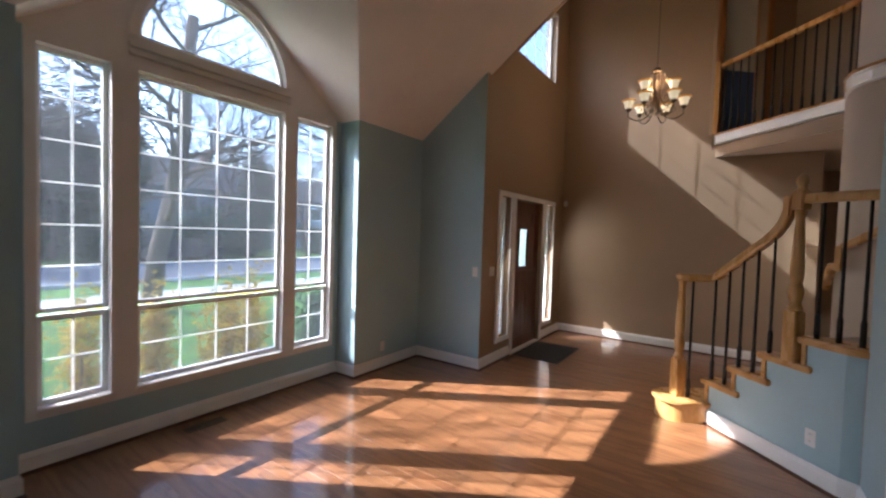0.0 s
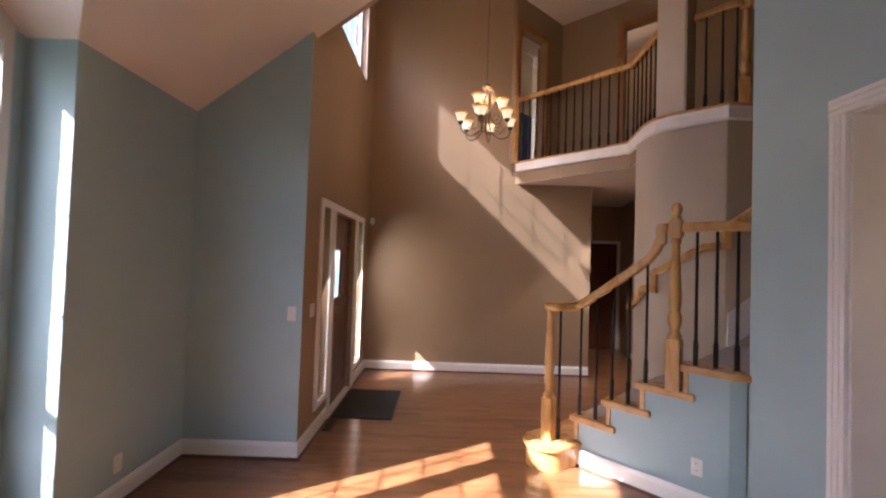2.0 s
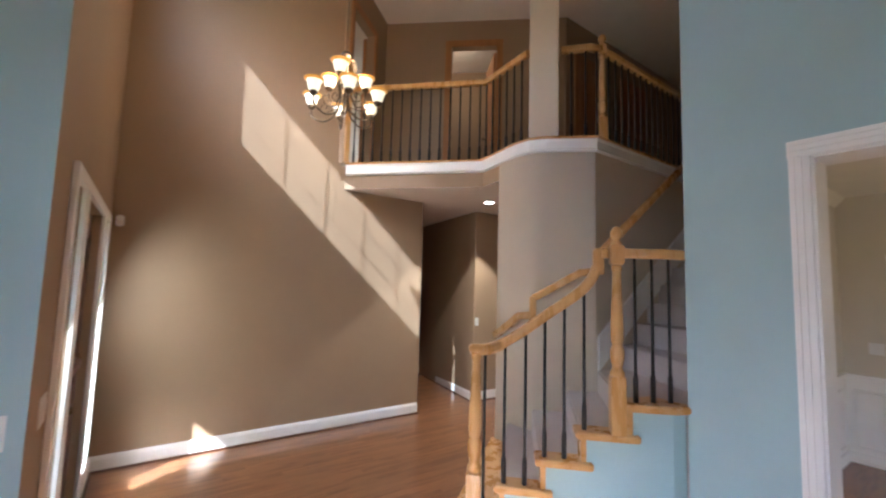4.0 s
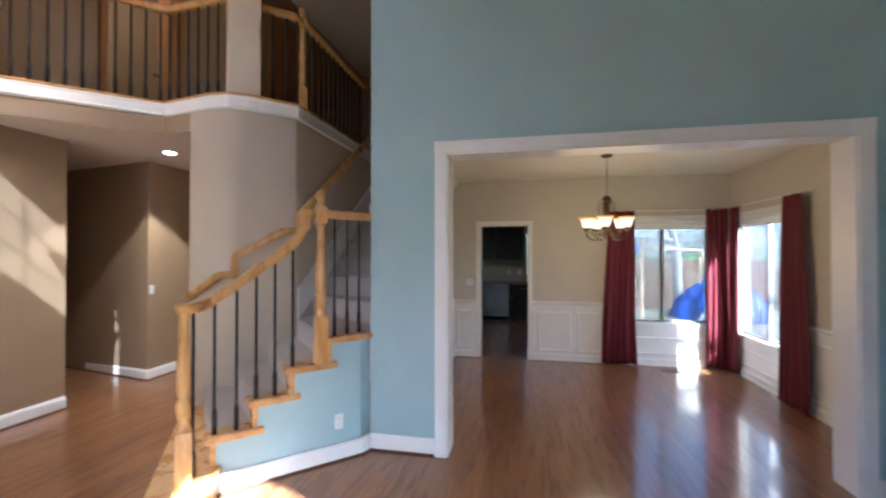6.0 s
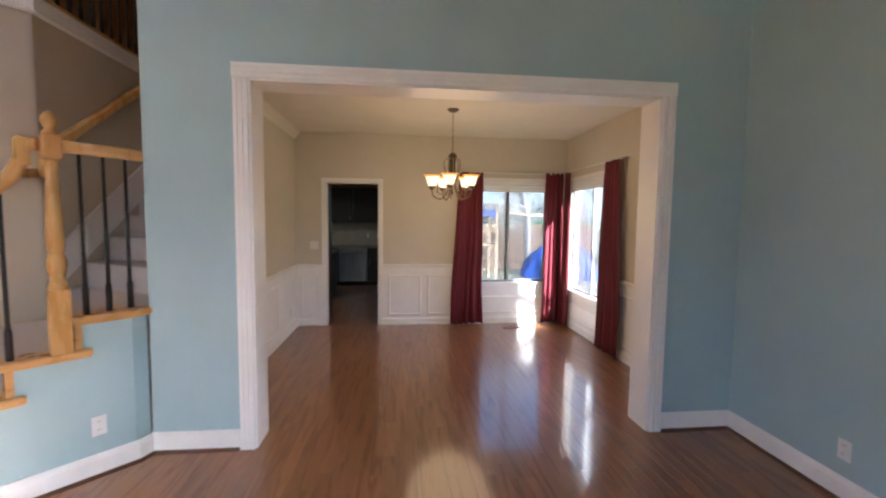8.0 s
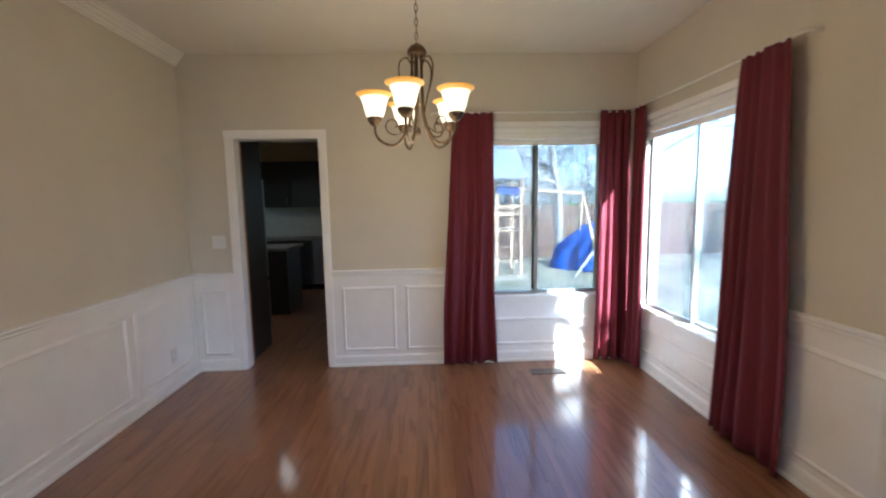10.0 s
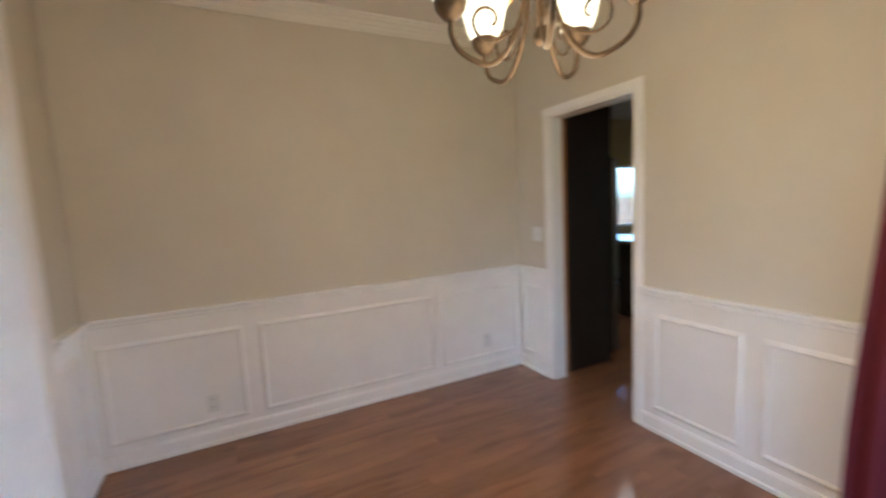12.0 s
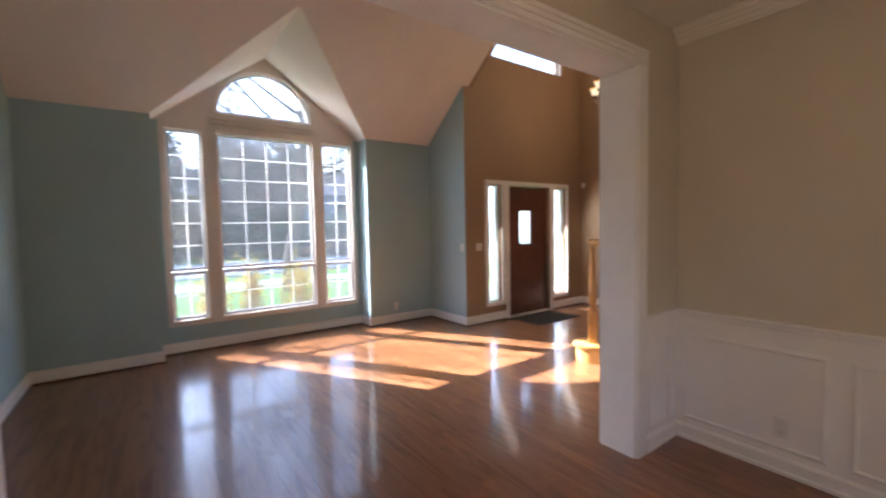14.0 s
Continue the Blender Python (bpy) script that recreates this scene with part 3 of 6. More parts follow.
setting("column_upper", prism([(1.19, 5.20), (1.36, 4.98), (1.56, 5.16), (1.38, 5.38)], ZB + 0.004, ZC, 0.012), TAN_LIT, "tan square column from balcony to ceiling", "column")


def oblique_wall(name, p, q, thick, z0, z1, holes, mats, label):
    """An upright wall from p to q with holes (along, along, z, z)."""
    d = Vector((q[0] - p[0], q[1] - p[1], 0))
    bm = holed("y", 0, thick, 0, d.length, z0, z1, holes)
    ob = setting(name, bm, mats, label, "wall")
    ob.matrix_world = pose(p[0], p[1], 0, 0, 0, math.degrees(math.atan2(d.y, d.x)))
    return ob


UD1 = oblique_wall("wall_upper_left", (0.10, 7.15), (1.0, 7.93), 0.12, ZB, ZC, [(0.11, 0.74, ZB, ZB + 2.05)], TAN, "tan upstairs wall with a bedroom doorway")
UD2 = oblique_wall("wall_upper_back", (0.80, 8.10), (2.97, 6.172), 0.12, ZB, ZC, [(1.262, 1.922, ZB, ZB + 2.12)], TAN, "tan upstairs wall with an oak-trimmed doorway")
setting("wall_upper_rear", boxed(-1.0, 6.6, 9.5, 9.6, ZB, ZC), GREIGE, "pale rear wall of the upstairs rooms", "wall")
# opening added out of view to bring daylight in behind the bedroom doorway
setting("wall_upper_side", holed("x", -1.0, -0.9, 7.32, 9.5, ZB, ZC, [(7.7, 9.1, ZB + 0.8, ZB + 2.1)]), GREIGE, "pale wall of the upstairs room with an added unseen opening", "wall")
setting("floor_bedroom", boxed(-0.9, 0.29, 7.32, 9.5, ZB - 0.2, ZB - 0.002), CARPET, "beige carpet of the upstairs room", "floor")
setting("wall_upper_far", boxed(2.97, 6.6, 6.15, 6.27, ZB, ZC), TAN, "tan upstairs hall wall", "wall")

# dining room
EW, SW = (-0.02, 1.20, 0.62, 2.10), (2.92, 4.10, 0.55, 2.10)
KD = (2.475, 3.215, 0, 2.05)
bm = holed("x", XB, XB + 0.14, YS - 0.14, 3.76, 0, ZDC + 0.1, [EW, KD])
by_normal(bm, [(0, 1, 1)])
setting("wall_east", bm, [GREIGE, GREIGE], "greige dining wall with window and kitchen doorway", "wall")
setting("wall_dining_south", holed("y", YS - 0.14, YS, XD, XB + 0.14, 0, ZDC + 0.1, [SW]), GREIGE, "greige dining wall with a wide window", "wall")
setting("wall_dining_north", boxed(XD + 0.003, XB, YN - 0.004, YN, 0, ZDC), GREIGE, "greige dining wall above white wainscot", "wall")
setting("ceiling_dining", boxed(XD, XB + 0.14, YS - 0.14, YN, ZDC, ZDC + 0.12), DINING_CEIL, "white dining room ceiling", "ceiling")
# ---- baseboards, casings, mouldings ----
BASE = [(0, 0), (0.016, 0), (0.016, 0.105), (0.011, 0.118), (0.006, 0.132), (0, 0.136)]


def baseboard(pts, label="white moulded baseboard"):
    """Runs along pts on the floor; the room lies to the right of the way."""
    setting("baseboard", sweep([(x, y, 0.001) for x, y in pts], BASE, smooth=False), WHITE, label, "baseboard")
    shoe = [(0.0165, 0), (0.033, 0), (0.031, 0.009), (0.025, 0.016), (0.0165, 0.019)]
    setting("trim_shoe", sweep([(x, y, 0.001) for x, y in pts], shoe, smooth=False), SHOEWOOD, "dark stained shoe moulding along the baseboard", "trim")


baseboard([(XO, YS), (XF, YS), (XF, A0), (XW, A0), (XW, A1), (XF, A1), (XF, YL), (XE, YL), (XE, DY0 - 0.075)])
baseboard([(XE, DY1 + 0.075), (XE, YT), (1.285, YT)])
baseboard([(XO, OY0 - 0.1), (XO, YS)])
baseboard([(0.235, 4.565), (1.0, 3.80), (1.085, 3.765), (XO, 3.755), (XO, OY1 + 0.1)])
baseboard([(2.63, 9.3), (2.25, 7.22), (3.9, 7.22)])


def casing(name, axis, c, out, a0, a1, z1, w, d, material, label, z0=0.0, fluted=True):
    """Flat casing with beads round an opening in a wall across axis; out: the way it faces."""
    ob = thing(name, (0, 0, 0), label, "door casing", "", "structure")
    n = 3 if fluted else 1

    def strip(p0, p1, q0, q1, nm, upright):
        bm = bmesh.new()
        for k in range(-1, n):
            if k < 0:
                e, r0, r1 = d * 0.6, 0, 1
            else:
                e, r0, r1 = d, (k + 0.12) / n, (k + 0.88) / n
            aa, bb = (p0 + (p1 - p0) * r0, p0 + (p1 - p0) * r1) if upright else (p0, p1)
            cc, dd = (q0, q1) if upright else (q0 + (q1 - q0) * r0, q0 + (q1 - q0) * r1)
            lo, hi = sorted((c + out * 0.0005, c + out * e))
            if axis == "x":
                box(bm, lo, hi, aa, bb, cc, dd)
            else:
                box(bm, aa, bb, lo, hi, cc, dd)
        part(nm, bm, material, ob)

    strip(a0 - w, a0, z0, z1, "casing_side", True)
    strip(a1, a1 + w, z0, z1, "casing_side", True)
    strip(a0 - w * 1.03, a1 + w * 1.03, z1, z1 + w, "casing_head", False)
    return ob


casing("trim_opening", "x", XO, -1, OY0, OY1, OZ, 0.095, 0.022, WHITE, "white fluted casing round the wide opening")
ob = thing("trim_opening_jamb", (0, 0, 0), "white jamb lining of the wide opening", "door jamb", "", "structure")
for y0, y1 in ((OY0 - 0.001, OY0 + 0.012), (OY1 - 0.012, OY1 + 0.001)):
    part("jamb", boxed(XO - 0.002, XD + 0.002, y0, y1, 0, OZ), WHITE, ob)
part("head_jamb", boxed(XO - 0.002, XD + 0.002, OY0, OY1, OZ - 0.012, OZ + 0.001), WHITE, ob)
casing("trim_opening_dining", "x", XD, 1, OY0, OY1, OZ, 0.10, 0.02, WHITE, "white casing on the dining side of the opening")
casing("trim_kitchen_door", "x", XB, -1, KD[0], KD[1], KD[3], 0.06, 0.018, WHITE, "white casing of the kitchen doorway", fluted=False)
ob = thing("trim_kitchen_jamb", (0, 0, 0), "white painted jambs of the kitchen doorway", "door jamb", "", "structure")
for y0, y1 in ((KD[0], KD[0] + 0.012), (KD[1] - 0.012, KD[1])):
    part("jamb", boxed(XB - 0.001, XB + 0.11, y0, y1, 0, KD[3]), WHITE, ob)
    part("jamb_edge", boxed(XB + 0.1105, XB + 0.145, y0, y1, 0, KD[3]), DOOROAK, ob, "brown stained jamb edge")
part("head_jamb", boxed(XB - 0.001, XB + 0.145, KD[0], KD[1], KD[3] - 0.012, KD[3]), WHITE, ob)

# crown moulding on the dining room's long wall
CROWN = [(0, 0), (0.012, 0), (0.016, 0.012), (0.024, 0.016), (0.032, 0.034), (0.044, 0.040), (0.054, 0.058), (0.066, 0.064), (0.072, 0.08), (0.082, 0.086), (0.082, 0.098), (0, 0.098)]
setting("trim_crown", sweep([(XD, YN - 0.004, ZDC - 0.098), (XB, YN - 0.004, ZDC - 0.098)], CROWN, smooth=False), DINING_CEIL, "off-white ribbed crown moulding along one dining wall", "trim")

# wainscot: white lower wall, chair rail, base and picture-frame panels
RAIL = [(0, 0), (0.012, 0), (0.012, 0.012), (0.02, 0.02), (0.02, 0.034), (0.034, 0.046), (0.034, 0.058), (0, 0.058)]
WBASE = [(0, 0), (0.02, 0), (0.02, 0.02), (0.014, 0.028), (0.014, 0.085), (0.006, 0.10), (0, 0.10)]


def frame_panel(ob, axis, c, out, a0, a1, z0, z1):
    """A mitred moulding frame standing proud of the wainscot."""
    prof = [(-0.014, 0), (0.014, 0), (0.014, 0.006), (0.006, 0.014), (-0.004, 0.01), (-0.014, 0.004)]
    bm = bmesh.new()
    loop = []
    for sa, sz in ((0, 0), (1, 0), (1, 1), (0, 1)):
        ring = []
        for u, w in prof:
            a = (a0 + u) if sa == 0 else (a1 - u)
            z = (z0 + u) if sz == 0 else (z1 - u)
            p = c + out * (w + 0.0005)
            ring.append(bm.verts.new((p, a, z) if axis == "x" else (a, p, z)))
        loop.append(ring)
    m = len(prof)
    for i in range(4):
        r, q = loop[i], loop[(i + 1) % 4]
        for k in range(m):
            bm.faces.new((r[k], r[(k + 1) % m], q[(k + 1) % m], q[k]))
    bmesh.ops.recalc_face_normals(bm, faces=bm.faces)
    part("panel_frame", bm, WHITE, ob)


def wainscot(axis, c, out, a0, a1, z1, panels, rail=True, label="white wainscot with framed panels and chair rail"):
    ob = thing("trim_wainscot", (0, 0, 0), label, "wainscot", "", "structure")
    lo, hi = sorted((c, c + out * 0.006))
    if axis == "x":
        part("backing", boxed(lo, hi, a0, a1, 0.001, z1), WHITE, ob)
    else:
        part("backing", boxed(a0, a1, lo, hi, 0.001, z1), WHITE, ob)
    ends = (a0, a1)
    flip = (axis == "x" and out < 0) or (axis == "y" and out > 0)
    e = ends if not flip else ends[::-1]
    for nm, prof, z, on in (("chair_rail", RAIL, z1 - 0.058, rail), ("base", WBASE, 0.001, True)):
        if on:
            f = c + out * 0.006
            pts = [(f, e[0], z), (f, e[1], z)] if axis == "x" else [(e[0], f, z), (e[1], f, z)]
            d = Vector(pts[1]) - Vector(pts[0])
            side = d.cross(Vector((0, 0, 1)))
            want = Vector((out, 0, 0)) if axis == "x" else Vector((0, out, 0))
            if side.dot(want) < 0:
                pts = pts[::-1]
            part(nm, sweep(pts, prof, smooth=False), WHITE, ob)
    for p in panels:
        frame_panel(ob, axis, c + out * 0.006, out, *p)
    return ob


PZ = (0.155, 0.72)
wainscot("y", YN - 0.004, -1, XD, XB - 0.006, 0.885, [(1.39, 2.10, *PZ), (2.215, 3.445, *PZ), (3.54, 4.235, *PZ)])
wainscot("x", XB, -1, 3.275, YN - 0.012, 0.885, [(3.34, 3.56, *PZ)], label="narrow white wainscot beside the kitchen doorway")
wainscot("x", XB, -1, EW[1] + 0.07, 2.414, 0.885, [(1.87, 2.325, *PZ), (1.36, 1.755, *PZ)])
wainscot("x", XB, -1, YS + 0.008, EW[1] + 0.07, 0.56, [(0.0, 1.18, 0.17, 0.40)], rail=False, label="white panelling below the garden window")
wainscot("x", XD, 1, 3.225, YN - 0.012, 0.885, [(3.27, 3.52, *PZ)], label="narrow white wainscot beside the wide opening")
wainscot("x", XD, 1, YS + 0.008, 0.24, 0.885, [(-0.2, 0.16, *PZ)], label="narrow white wainscot in the dining corner")
wainscot("y", YS, 1, XD, 2.85, 0.885, [(1.42, 2.05, *PZ), (2.16, 2.74, *PZ)])
wainscot("y", YS, 1, 2.85, XB - 0.008, 0.49, [(2.95, 4.05, 0.17, 0.36)], rail=False, label="white panelling below the side window")

# ---- windows ----


def lights(ob, c, a0, a1, z0, z1, axis, glass, cols=0, rows=0, shade=False, fr=0.03, d=0.035, framemat=None, munt=0.0056):
    """A sash with its frame bars, pane and glazing bars between a0..a1, z0..z1."""
    framemat = framemat or SASH

    def bx(p, q, z, w, e0, e1):
        lo, hi = c + e0, c + e1
        return boxed(lo, hi, p, q, z, w) if axis == "x" else boxed(p, q, lo, hi, z, w)

    part("stile", bx(a0, a0 + fr, z0, z1, -d / 2, d / 2), framemat, ob)
    part("stile", bx(a1 - fr, a1, z0, z1, -d / 2, d / 2), framemat, ob)
    part("rail", bx(a0 + fr, a1 - fr, z0, z0 + fr, -d / 2, d / 2), framemat, ob)
    part("rail", bx(a0 + fr, a1 - fr, z1 - fr, z1, -d / 2, d / 2), framemat, ob)
    pane = part("pane", bx(a0 + fr - 0.004, a1 - fr + 0.004, z0 + fr - 0.004, z1 - fr + 0.004, -0.003, 0.003), glass, ob, "window glass pane")
    # no shadow by default, so daylight enters undimmed by the tint
    pane.visible_shadow = shade
    for i in range(1, cols):
        a = a0 + fr + (a1 - a0 - 2 * fr) * i / cols
        part("muntin", bx(a - munt, a + munt, z0 + fr, z1 - fr, 0.0035, 0.009), GRILLE, ob)
    for i in range(1, rows):
        z = z0 + fr + (z1 - z0 - 2 * fr) * i / rows
        part("muntin", bx(a0 + fr, a1 - fr, z - munt, z + munt, 0.004, 0.0095), GRILLE, ob)


for n, (a, b) in enumerate(WY):
    ob = thing("window_%d" % (n + 1), (0, 0, 0), "tall white-framed front window with glazing bars above an awning light", "window", "front windows", "structure")
    lights(ob, XW - 0.07, a, b, 1.0, WZ1, "x", GLASS, 4 if n == 1 else 2, 6)
    lights(ob, XW - 0.06, a, b, WZ0, 0.985, "x", GLASS, 4 if n == 1 else 2, 2, fr=0.035)
    part("sill", boxed(XW - 0.118, XW + 0.035, a - 0.01, b + 0.01, WZ0 - 0.03, WZ0 - 0.004, 0.004), CREAM, ob)
ob = thing("window_4", (0, 0, 0), "half-round arched window above the front windows", "window", "", "structure")


def half_ring(r0, r1, x0, x1, n=40):
    bm = bmesh.new()
    rows = []
    for i in range(n + 1):
        t = math.pi * i / n
        c, s = math.cos(t), math.sin(t)
        rows.append([bm.verts.new((x, ARC_Y + r * c, ARC_Z + r * s)) for x, r in ((x0, r0), (x1, r0), (x1, r1), (x0, r1))])
    for p, q in zip(rows, rows[1:]):
        for k in range(4):
            bm.faces.new((p[k], q[k], q[(k + 1) % 4], p[(k + 1) % 4]))
    bm.faces.new(rows[0])
    bm.faces.new(rows[-1][::-1])
    bmesh.ops.recalc_face_normals(bm, faces=bm.faces)
    return bm


part("arch_frame", half_ring(0.565, 0.60, XW - 0.09, XW - 0.04), SASH, ob)
part("arch_casing", half_ring(0.60, 0.66, XW - 0.004, XW + 0.02), CREAM, ob, "cream curved casing")
part("bottom_rail", boxed(XW - 0.09, XW - 0.04, ARC_Y - 0.565, ARC_Y + 0.565, ARC_Z, ARC_Z + 0.035), SASH, ob)
bm = bmesh.new()
v = [[bm.verts.new((x, ARC_Y + 0.57 * math.cos(math.pi * i / 30), ARC_Z + 0.57 * math.sin(math.pi * i / 30))) for i in range(31)] for x in (XW - 0.067, XW - 0.061)]
bm.faces.new(v[0])
bm.faces.new(v[1][::-1])
part("pane", bm, GLASS, ob, "clear arched glass").visible_shadow = False
for zz in (WT + 0.02, WT + 0.075):
    part("ledge_moulding", boxed(XW, XW + 0.03, 1.40, 2.72, zz, zz + 0.035, 0.006), CREAM, ob)

ob = thing("window_5", (0, 0, 0), "high foyer window with glazing bars", "window", "", "structure")
lights(ob, XE - 0.09, CL[0], CL[1], CL[2], CL[3], "x", GLASS, 5, 3, True, fr=0.035)
casing("trim_high_window", "x", XE, 1, CL[0], CL[1], CL[3], 0.04, 0.012, CREAM, "thin trim round the high foyer window", z0=CL[2], fluted=False)

# front door with sidelights
ob = thing("trim_front_door", (0, 0, 0), "white frame joining the front door and sidelights", "door frame", "", "structure")
for y0, y1, z0, z1 in ((4.835, 4.91, 0.24, 2.10), (5.18, 5.25, 0.24, 2.10), (5.265, 5.34, 0, 2.10), (6.30, 6.375, 0, 2.10), (6.375, 6.42, 0.2, 2.10), (6.75, 6.80, 0.2, 2.10)):
    part("casing_side", boxed(XE + 0.001, XE + 0.022, y0, y1, z0, z1, 0.003), WHITE, ob)
part("casing_head", boxed(XE + 0.001, XE + 0.026, 4.835, 6.80, 2.10, 2.165, 0.003), WHITE, ob)
for y0, y1, z0 in ((4.91, 5.18, 0.24), (6.42, 6.75, 0.2)):
    part("apron", boxed(XE + 0.001, XE + 0.022, y0, y1, z0, z0 + 0.06, 0.003), WHITE, ob)
part("threshold", boxed(XE - 0.15, XE + 0.02, DY0, DY1, 0.001, 0.018, 0.004), WHITE, ob)
for n, sd in enumerate((SL, SR)):
    ob = thing("window_%d" % (6 + n), (0, 0, 0), "tall narrow sidelight with bright sheer-looking glass", "window", "sidelights", "structure")
    lights(ob, XE - 0.08, *sd, "x", FROST, fr=0.03)
ob = thing("door_1", (XE - 0.08, DY0, 0), "dark mahogany craftsman front door with a small lit window", "door", "", "structure")
W = DY1 - DY0 - 0.012
bm = holed("x", -0.022, 0.022, 0.006, W, 0.02, 2.09, [(0.30, 0.58, 1.17, 1.70)])
part("leaf", bm, DOORWOOD, ob)
for k in range(5):
    y0 = 0.13 + 0.142 * k
    part("plank_panel", boxed(0.0215, 0.027, y0, y0 + 0.105, 0.20, 0.98, 0.004), DOORWOOD, ob)
for y0, y1, z0, z1 in ((0.006, 0.115, 0.02, 2.09), (W - 0.115, W, 0.02, 2.09), (0.115, W - 0.115, 0.02, 0.17), (0.115, W - 0.115, 1.02, 1.14), (0.115, W - 0.115, 1.93, 2.09)):
    part("door_rail", boxed(0.022, 0.031, y0, y1, z0, z1, 0.003), DOORWOOD, ob)
part("shelf_moulding", boxed(0.031, 0.055, 0.05, W - 0.05, 1.06, 1.115, 0.006), DOORWOOD, ob)
part("pane", boxed(-0.004, 0.004, 0.30, 0.58, 1.17, 1.70), FROST, ob, "small bright textured pane")
part("deadbolt", lathe([(0.026, 0), (0.026, 0.012), (0.018, 0.02)], 16), BRONZE, ob).matrix_local = pose(0.031, 0.055, 1.14, 0, 90, 0)
hd = part("handle", lathe([(0.026, 0), (0.026, 0.01), (0.01, 0.016), (0.01, 0.045), (0.022, 0.052), (0.026, 0.066), (0.016, 0.078)], 16), BRONZE, ob)
hd.matrix_local = pose(0.031, 0.055, 0.98, 0, 90, 0)
for z in (0.22, 1.05, 1.88):
    part("hinge", tube([(0.028, W + 0.004, z), (0.028, W + 0.004, z + 0.1)], 0.008), BRONZE, ob)

# dining windows: aluminium sliders with roller blinds rolled up and painted sills
ob = thing("window_8", (0, 0, 0), "sliding garden window with a grey meeting stile", "window", "", "structure")
lights(ob, XB + 0.09, EW[0], 0.60, EW[2], EW[3], "x", GLASS_B, framemat=ALU, fr=0.028)
lights(ob, XB + 0.06, 0.56, EW[1], EW[2], EW[3], "x", GLASS_B, framemat=ALU, fr=0.028)
part("sill", boxed(XB - 0.035, XB + 0.14, EW[0] - 0.06, EW[1] + 0.06, EW[2] - 0.03, EW[2] - 0.002, 0.006), WHITE, ob)
part("sill_apron", boxed(XB - 0.018, XB - 0.001, EW[0] - 0.03, EW[1] + 0.03, EW[2] - 0.085, EW[2] - 0.03, 0.004), WHITE, ob)
ob = thing("window_9", (0, 0, 0), "wide sliding side window flooded with sunlight", "window", "", "structure")
lights(ob, YS - 0.09, SW[0], 3.52, SW[2], SW[3], "y", GLASS_B, framemat=ALU, fr=0.028)
lights(ob, YS - 0.06, 3.48, SW[1], SW[2], SW[3], "y", GLASS_B, framemat=ALU, fr=0.028)
part("sill", boxed(SW[0] - 0.06, SW[1] + 0.06, YS - 0.14, YS + 0.035, SW[2] - 0.03, SW[2] - 0.002, 0.006), WHITE, ob)
part("sill_apron", boxed(SW[0] - 0.03, SW[1] + 0.03, YS + 0.001, YS + 0.018, SW[2] - 0.085, SW[2] - 0.03, 0.004), WHITE, ob)


def blind(axis, c, out, a0, a1, z1):
    ob = thing("roman_blind", (0, 0, 0), "white fabric blind folded up at the window head", "blind", "window blinds")
    for k in range(3):
        z = z1 - 0.05 * k
        lo, hi = sorted((c + out * 0.004, c + out * (0.022 + 0.006 * (k % 2))))
        b = boxed(lo, hi, a0, a1, z - 0.046, z, 0.006) if axis == "x" else boxed(a0, a1, lo, hi, z - 0.046, z, 0.006)
        part("fold", b, WHITE, ob)
    lo, hi = sorted((c, c + out * 0.04))
    b = boxed(lo, hi, a0 - 0.02, a1 + 0.02, z1 + 0.002, z1 + 0.05, 0.004) if axis == "x" else boxed(a0 - 0.02, a1 + 0.02, lo, hi, z1 + 0.002, z1 + 0.05, 0.004)
    part("head_rail", b, WHITE, ob)


blind("x", XB, -1, EW[0] - 0.03, EW[1] + 0.03, 2.105)
blind("y", YS, 1, SW[0] - 0.03, SW[1] + 0.03, 2.105)
# ---- stairs ----
U, WV = Vector((0.7071, -0.7071, 0)), Vector((0.7071, 0.7071, 0))
W_FACE = 3.405          # distance of the stair's side wall along WV


def sw(s, w, z=0.0):
    p = U * s + WV * w
    return (p.x, p.y, z)


OUTER = [sw(-3.30, W_FACE), sw(-3.045, W_FACE), sw(-2.785, W_FACE), sw(-2.535, W_FACE), sw(-2.255, W_FACE)]
INNER = [(1.22, 5.62), (1.22, 5.47), (1.225, 5.17), (1.44, 4.95), (1.64, 4.775)]
ZT = [0.19, 0.38, 0.57, 0.76, 0.95]
stairs = thing("staircase", (0.9, 4.4, 0), "carpeted angled staircase with oak tread ends", "staircase")


def sp(name, bm, m, label=""):
    o = part(name, bm, m, stairs, label)
    o.matrix_parent_inverse = stairs.matrix_world.inverted()
    o.location = (-0.9, -4.4, 0)
    o.matrix_parent_inverse = Matrix()
    return o


back = [(1.64, 4.77), (2.3, 4.77), (2.3, 3.762), (1.10, 3.762), (1.0, 3.82)]
for k in range(1, 5):
    inner = [p for p in [(1.22, 5.47), (1.24, 5.18), (1.44, 4.955), (1.64, 4.775)][max(0, k - 1):]]
    o = sw([0, -3.045, -2.785, -2.535, -2.255][k], W_FACE + 0.104)
    poly = [o[:2], sw(-2.05, W_FACE + 0.104)[:2], (1.15, 3.87), (1.15, 3.765), (2.4, 3.765), (2.4, 4.77)] + inner[::-1]
    z0 = 0.02 if k == 1 else ZT[k - 1] - 0.02
    bm = prism(poly, z0, ZT[k] + 0.012, 0.014)
    sp("carpeted_tread", bm, CARPET)
